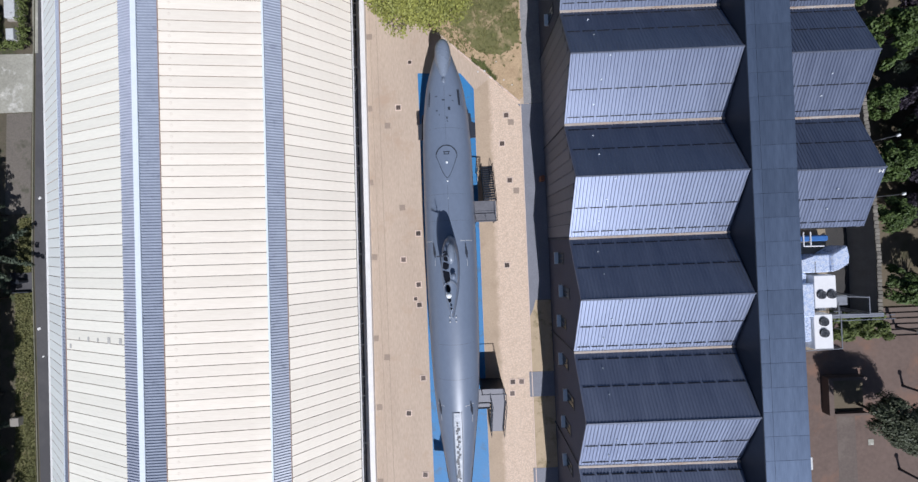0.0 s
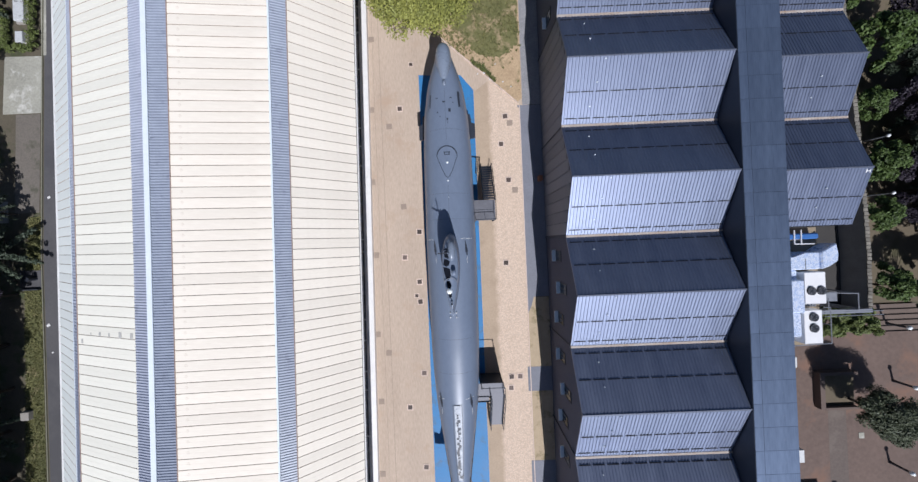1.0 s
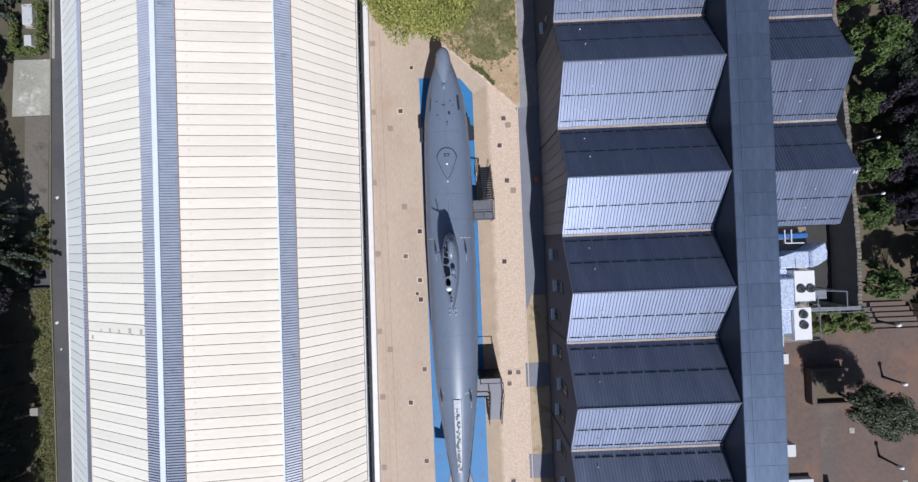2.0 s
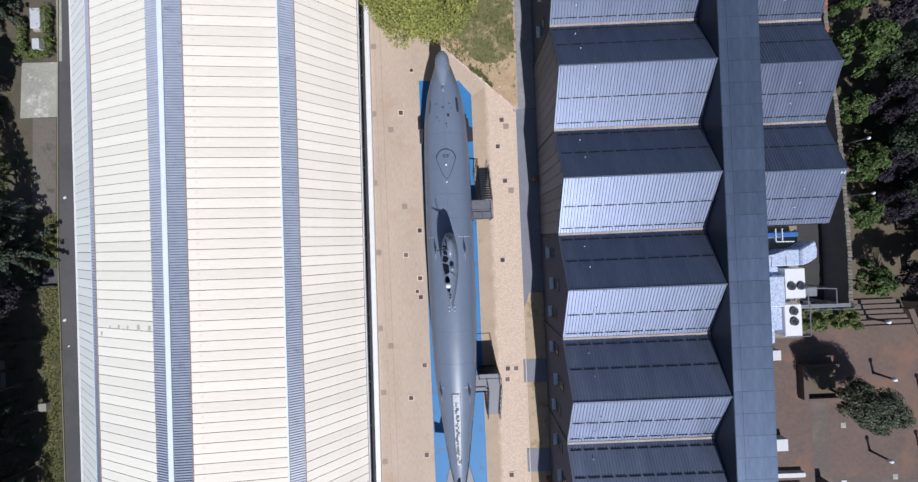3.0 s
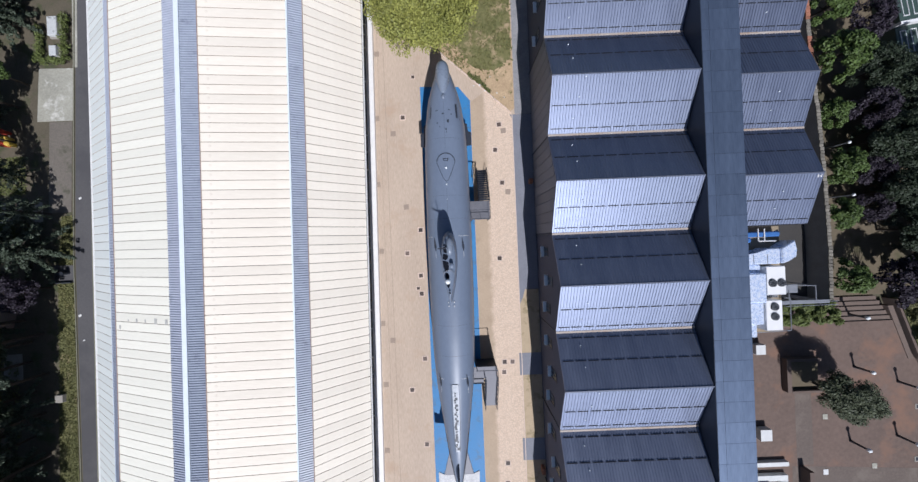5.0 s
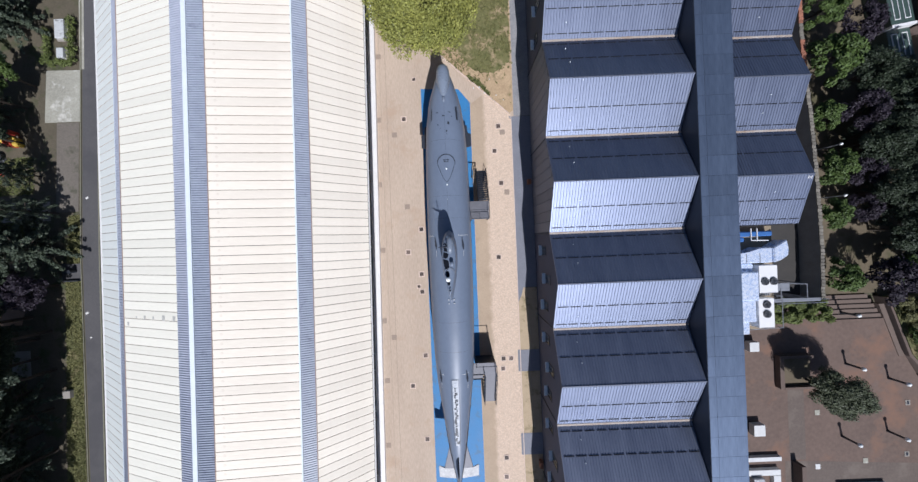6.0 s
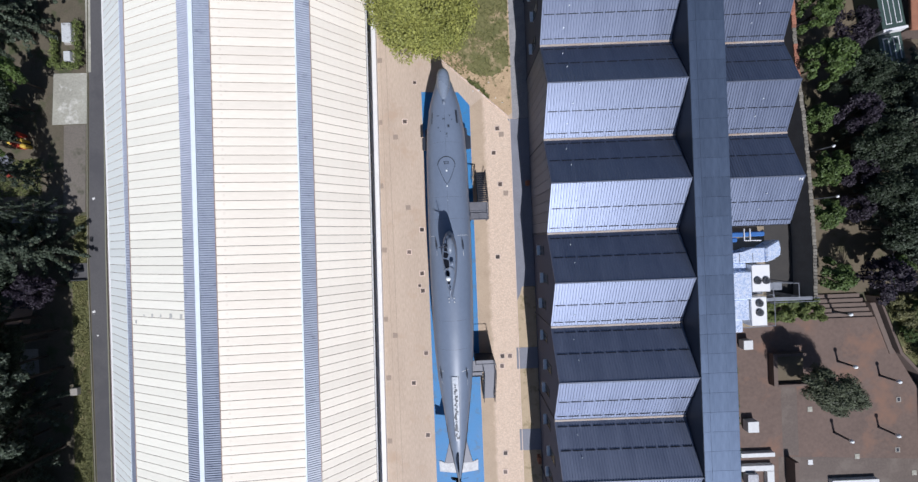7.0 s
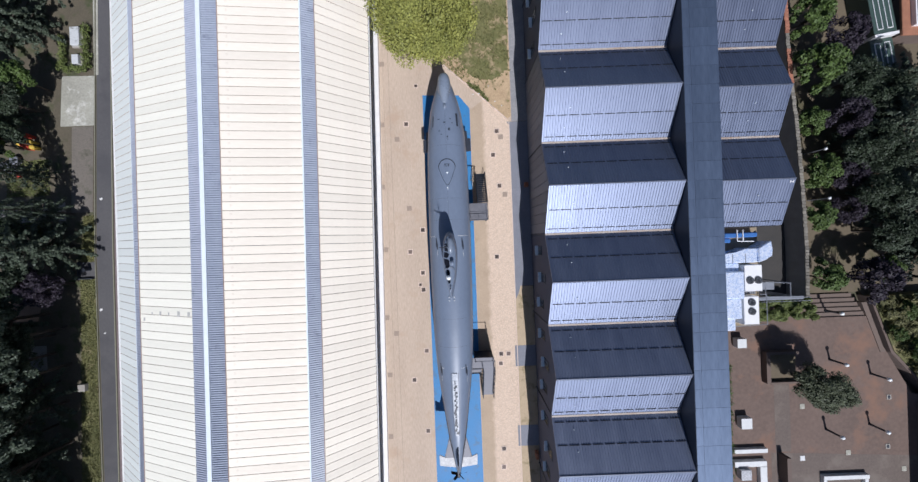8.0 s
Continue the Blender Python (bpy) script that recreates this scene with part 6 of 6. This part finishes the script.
tagged(part("grille_box", bm, M["galvanised"]), "louvred grey box between the chillers", "vent")
gant = thing("access_stair", "white steel access stair and walkway from the plant deck", "stairs", (39.9, -7.9, ZE))
for p, q in (((-1.4, 0.9, 7.4), (1.7, 0.7, 7.4)), ((-1.4, -0.9, 7.4), (1.7, -1.0, 7.4)), ((1.7, 0.7, 7.4), (1.7, -1.0, 7.4)), ((-1.4, 0.3, 7.4), (-1.4, -0.9, 7.4))):
    beam("rail", p, q, 0.05, M["galvanised"], gant)
for x, y in ((-1.4, 0.9), (1.7, 0.7), (1.7, -1.0), (-1.4, -0.9)):
    beam("post", (x, y, 0), (x, y, 7.4), 0.07, M["galvanised"], gant)
bm = bmesh.new()
box(bm, -1.4, 0.5, -0.2, 0.8, 6.5, 6.6)
part("landing", bm, M["galvanised"], gant)
bm = bmesh.new()
box(bm, -1.9, 4.2, -1.55, -1.15, 6.4, 6.6)
part("walkway", bm, M["galvanised"], gant)
for y in (-1.55, -1.15):
    beam("handrail", (-1.9, y, 7.4), (4.2, y, 7.4), 0.035, M["galvanised"], gant)
for x in (2.6, 4.1):
    beam("post", (x, -1.35, 0), (x, -1.35, 6.4), 0.06, M["galvanised"], gant)
fence = thing("deck_fence", "thin grey railing round the plant deck corner", "railing", (37.5, -10.0, ZD))
for p, q in (((0, 1.6, 1.0), (0.7, 1.6, 1.0)), ((0.7, 1.6, 1.0), (0.7, -2.1, 1.0)), ((0.7, -2.1, 1.0), (-3.2, -2.2, 1.0))):
    beam("rail", p, q, 0.04, M["galvanised"], fence)
for x, y in ((0.62, 1.6), (0.62, -0.2), (0.62, -2.1), (-1.2, -2.15), (-3.1, -2.2)):
    beam("post", (x, y, 0), (x, y, 1.0), 0.035, M["galvanised"], fence)
hedge("bright green climber beside the garden steps", [(42.0, -12.0), (50.2, -11.8)], 3.0, 3.0, 30000, M["leaf_hedge"], 61, ZE, 0.12)
hedge("green climber along the spine's foot", [(39.2, -38), (39.4, -20)], 0.5, 1.2, 3600, M["leaf_green"], 62, ZE)

# ---- trees of the garden and the plaza ----
T_PLAZA = broadleaf("leaning dark olive plaza tree", M["leaf_olive"], 6.3, 3.4, 26000, 0.11, 51, (49.0, -22.0, ZE), 70, 0.45, "plaza trees")
T_PLAZA.scale = (1.3, 0.88, 1)
T_PLAZA.rotation_euler = (0, 0, radians(-22))
ZG = ZE - 0.78
for x, y, k, turn in ((50.6, 28.6, 1.15, 0), (51.0, 21.6, 1.3, 40), (50.9, 14.6, 0.9, 80), (51.5, 7.6, 1.05, 130), (51.5, 1.4, 0.9, 170), (51.8, -7.4, 1.0, 220), (50.2, 34.5, 1.2, 10), (60.6, -6.4, 0.9, 60)):
    again(T_BRIGHT, x, y, ZG, turn, k)
for x, y, k, turn in ((54.5, 26.0, 1.1, 0), (54.6, 14.6, 1.1, 50), (55.6, 7.0, 0.9, 100), (57.4, -8.0, 1.2, 150), (55.8, 2.0, 0.8, 20)):
    again(T_PLUM, x, y, ZG, turn, k)
for x, y, k, turn in ((59.6, 13.4, 1.05, 0), (60.5, 3.6, 1.0, 60), (63, 19.5, 1.0, 10), (65, 8, 1.2, 40), (64, -4, 1.1, 90), (68, 16, 1.2, 140), (69, 0, 1.2, 30)):
    again(T_CON, x, y, ZG, turn, k)
for x, y, k, turn in ((59.0, 17.0, 0.85, 0), (59.2, 9.4, 0.85, 60), (58.6, 4.0, 0.8, 110), (60.0, -1.2, 0.8, 160), (56.4, 33.5, 0.9, 20), (55.6, 19.6, 0.8, 70), (56.6, 10.6, 0.85, 10), (67, -8, 1.0, 80), (67.5, 19.5, 0.85, 200)):
    again(T_DARK, x, y, ZG, turn, k)
T_SCRUB = broadleaf("scrubby olive bush on the slope", M["leaf_scrub"], 1.9, 1.6, 3000, 0.10, 52, (63.4, -13.4, ZE + 0.5), 26, 0.1, "slope bushes")
for x, y, k, turn in ((65.6, -15.4, 0.8, 50), (66.8, -21.8, 0.7, 210), (70.5, -23.0, 1.0, 20), (70.6, -26.3, 0.7, 70), (62.4, -11.6, 0.7, 10), (66.5, -11.5, 1.1, 120)):
    again(T_SCRUB, x, y, ZE + 0.5, turn, k)
T_SCRUB2 = broadleaf("dark green bush on the sunny slope", M["leaf_green"], 2.1, 1.5, 3200, 0.11, 53, (64.4, -13.0, ZE + 0.5), 26, 0.1, "slope bushes")
for x, y, k, turn in ((66.2, -18.8, 1.1, 30), (68.3, -19.5, 1.2, 140), (63.6, -16.2, 0.8, 60), (68.0, -14.2, 1.4, 10)):
    again(T_SCRUB2, x, y, ZE + 0.5, turn, k)
tufts("slope_grass", [(61.4, -11.2), (80, -11), (80, -34), (72.6, -28.4), (64.3, -19.0)], ZE + 0.5, 5000, M["grass_dry"], "dry yellow grass on the sunny slope", 0.25, 12)
# green-roofed pavilion and red house beyond the garden
pav = thing("green_pavilion", "low pavilion with dark green roof and white-framed rooflights", "building", (62.2, 27, ZG))
pav.rotation_euler = (0, 0, radians(9))
for y0, y1, zt in ((-5.6, -0.7, 1.8), (-0.3, 9.0, 2.4)):
    bm = bmesh.new()
    box(bm, -1.2, 2.1, y0, y1, 0, zt)
    part("body", bm, M["green_roof"], pav, bevel=0.04)
    for x0 in (-0.7, 0.75):
        bm = bmesh.new()
        for q in ((x0, x0 + 0.08, y0 + 0.6, y1 - 0.6), (x0 + 0.75, x0 + 0.83, y0 + 0.6, y1 - 0.6), (x0 + 0.08, x0 + 0.75, y1 - 0.7, y1 - 0.6), (x0 + 0.08, x0 + 0.75, y0 + 0.6, y0 + 0.7)):
            box(bm, *q, zt, zt + 0.06)
        part("rooflight_frame", bm, M["white_unit"], pav)
bm = bmesh.new()
box(bm, -1.3, 2.2, -0.68, -0.32, 0.2, 2.5)
part("parapet", bm, M["white_unit"], pav, "white parapet between two roofs")
red = thing("red_house", "small terracotta roofed house with a glazed dormer", "house", (67.0, 29.5, ZG))
bm = bmesh.new()
box(bm, -2.2, 5, -3.0, 5, 0, 2.5)
part("wall", bm, M["wall_brown"], red)
bm = bmesh.new()
prism(bm, [(-2.5, -3.3), (5.2, -3.3), (5.2, 5.2), (-2.5, 5.2)], 2.5, 2.8)
part("roof", bm, M["terracotta"], red, bevel=0.05)
dorm = new("dormer")
dorm.parent = red
bm = bmesh.new()
box(bm, -1.3, 2, -2.2, 2, 2.8, 3.3)
part("frame", bm, M["white_unit"], dorm)
bm = bmesh.new()
box(bm, -1.1, 1.8, -2.0, 1.8, 3.3, 3.33)
part("pane", bm, M["pane"], dorm)

# stains and small marks on the roofs
st_bm = bmesh.new()
box(st_bm, -0.16, 0.16, -0.14, 0.14, 0, 0.006)
stain_me = finish(st_bm, "roof_stain", M["soot"])
for off, y, k in ((-7.4, -6.9, 0.5), (-6.2, -6.85, 0.9), (-5.0, -6.85, 0.7), (-3.6, -6.8, 1.3), (-2.2, -6.8, 1.2), (-8.6, -7.6, 0.9)):
    off, y = -10.97 + (off + 9.2) * 1.03, y * 1.045
    z = 7.4 + (off + 10.97) * 0.287 + 0.025
    o = part("roof_stain", stain_me, None, hall, "faint grey soot patch", at=pose(off, y, z, 0, -16, 0))
    o.scale = (k * 0.9, k * 1.5, 1)
mark_bm = bmesh.new()
for q in ((-0.2, -0.13, -0.16, 0.16), (0.13, 0.2, -0.16, 0.16), (-0.13, 0.13, -0.03, 0.03)):
    box(mark_bm, *q, 0.0, 0.02)
mark_me = finish(mark_bm, "roof_mark", M["white_unit"])
for x in (SX1 + 0.45, EX1 - 0.45):
    part("roof_mark", mark_me, None, wing, "small white painted roof mark", at=pose(x, RIDGE_Y - 0.35, EZR - 0.05, 18, 0, 0))
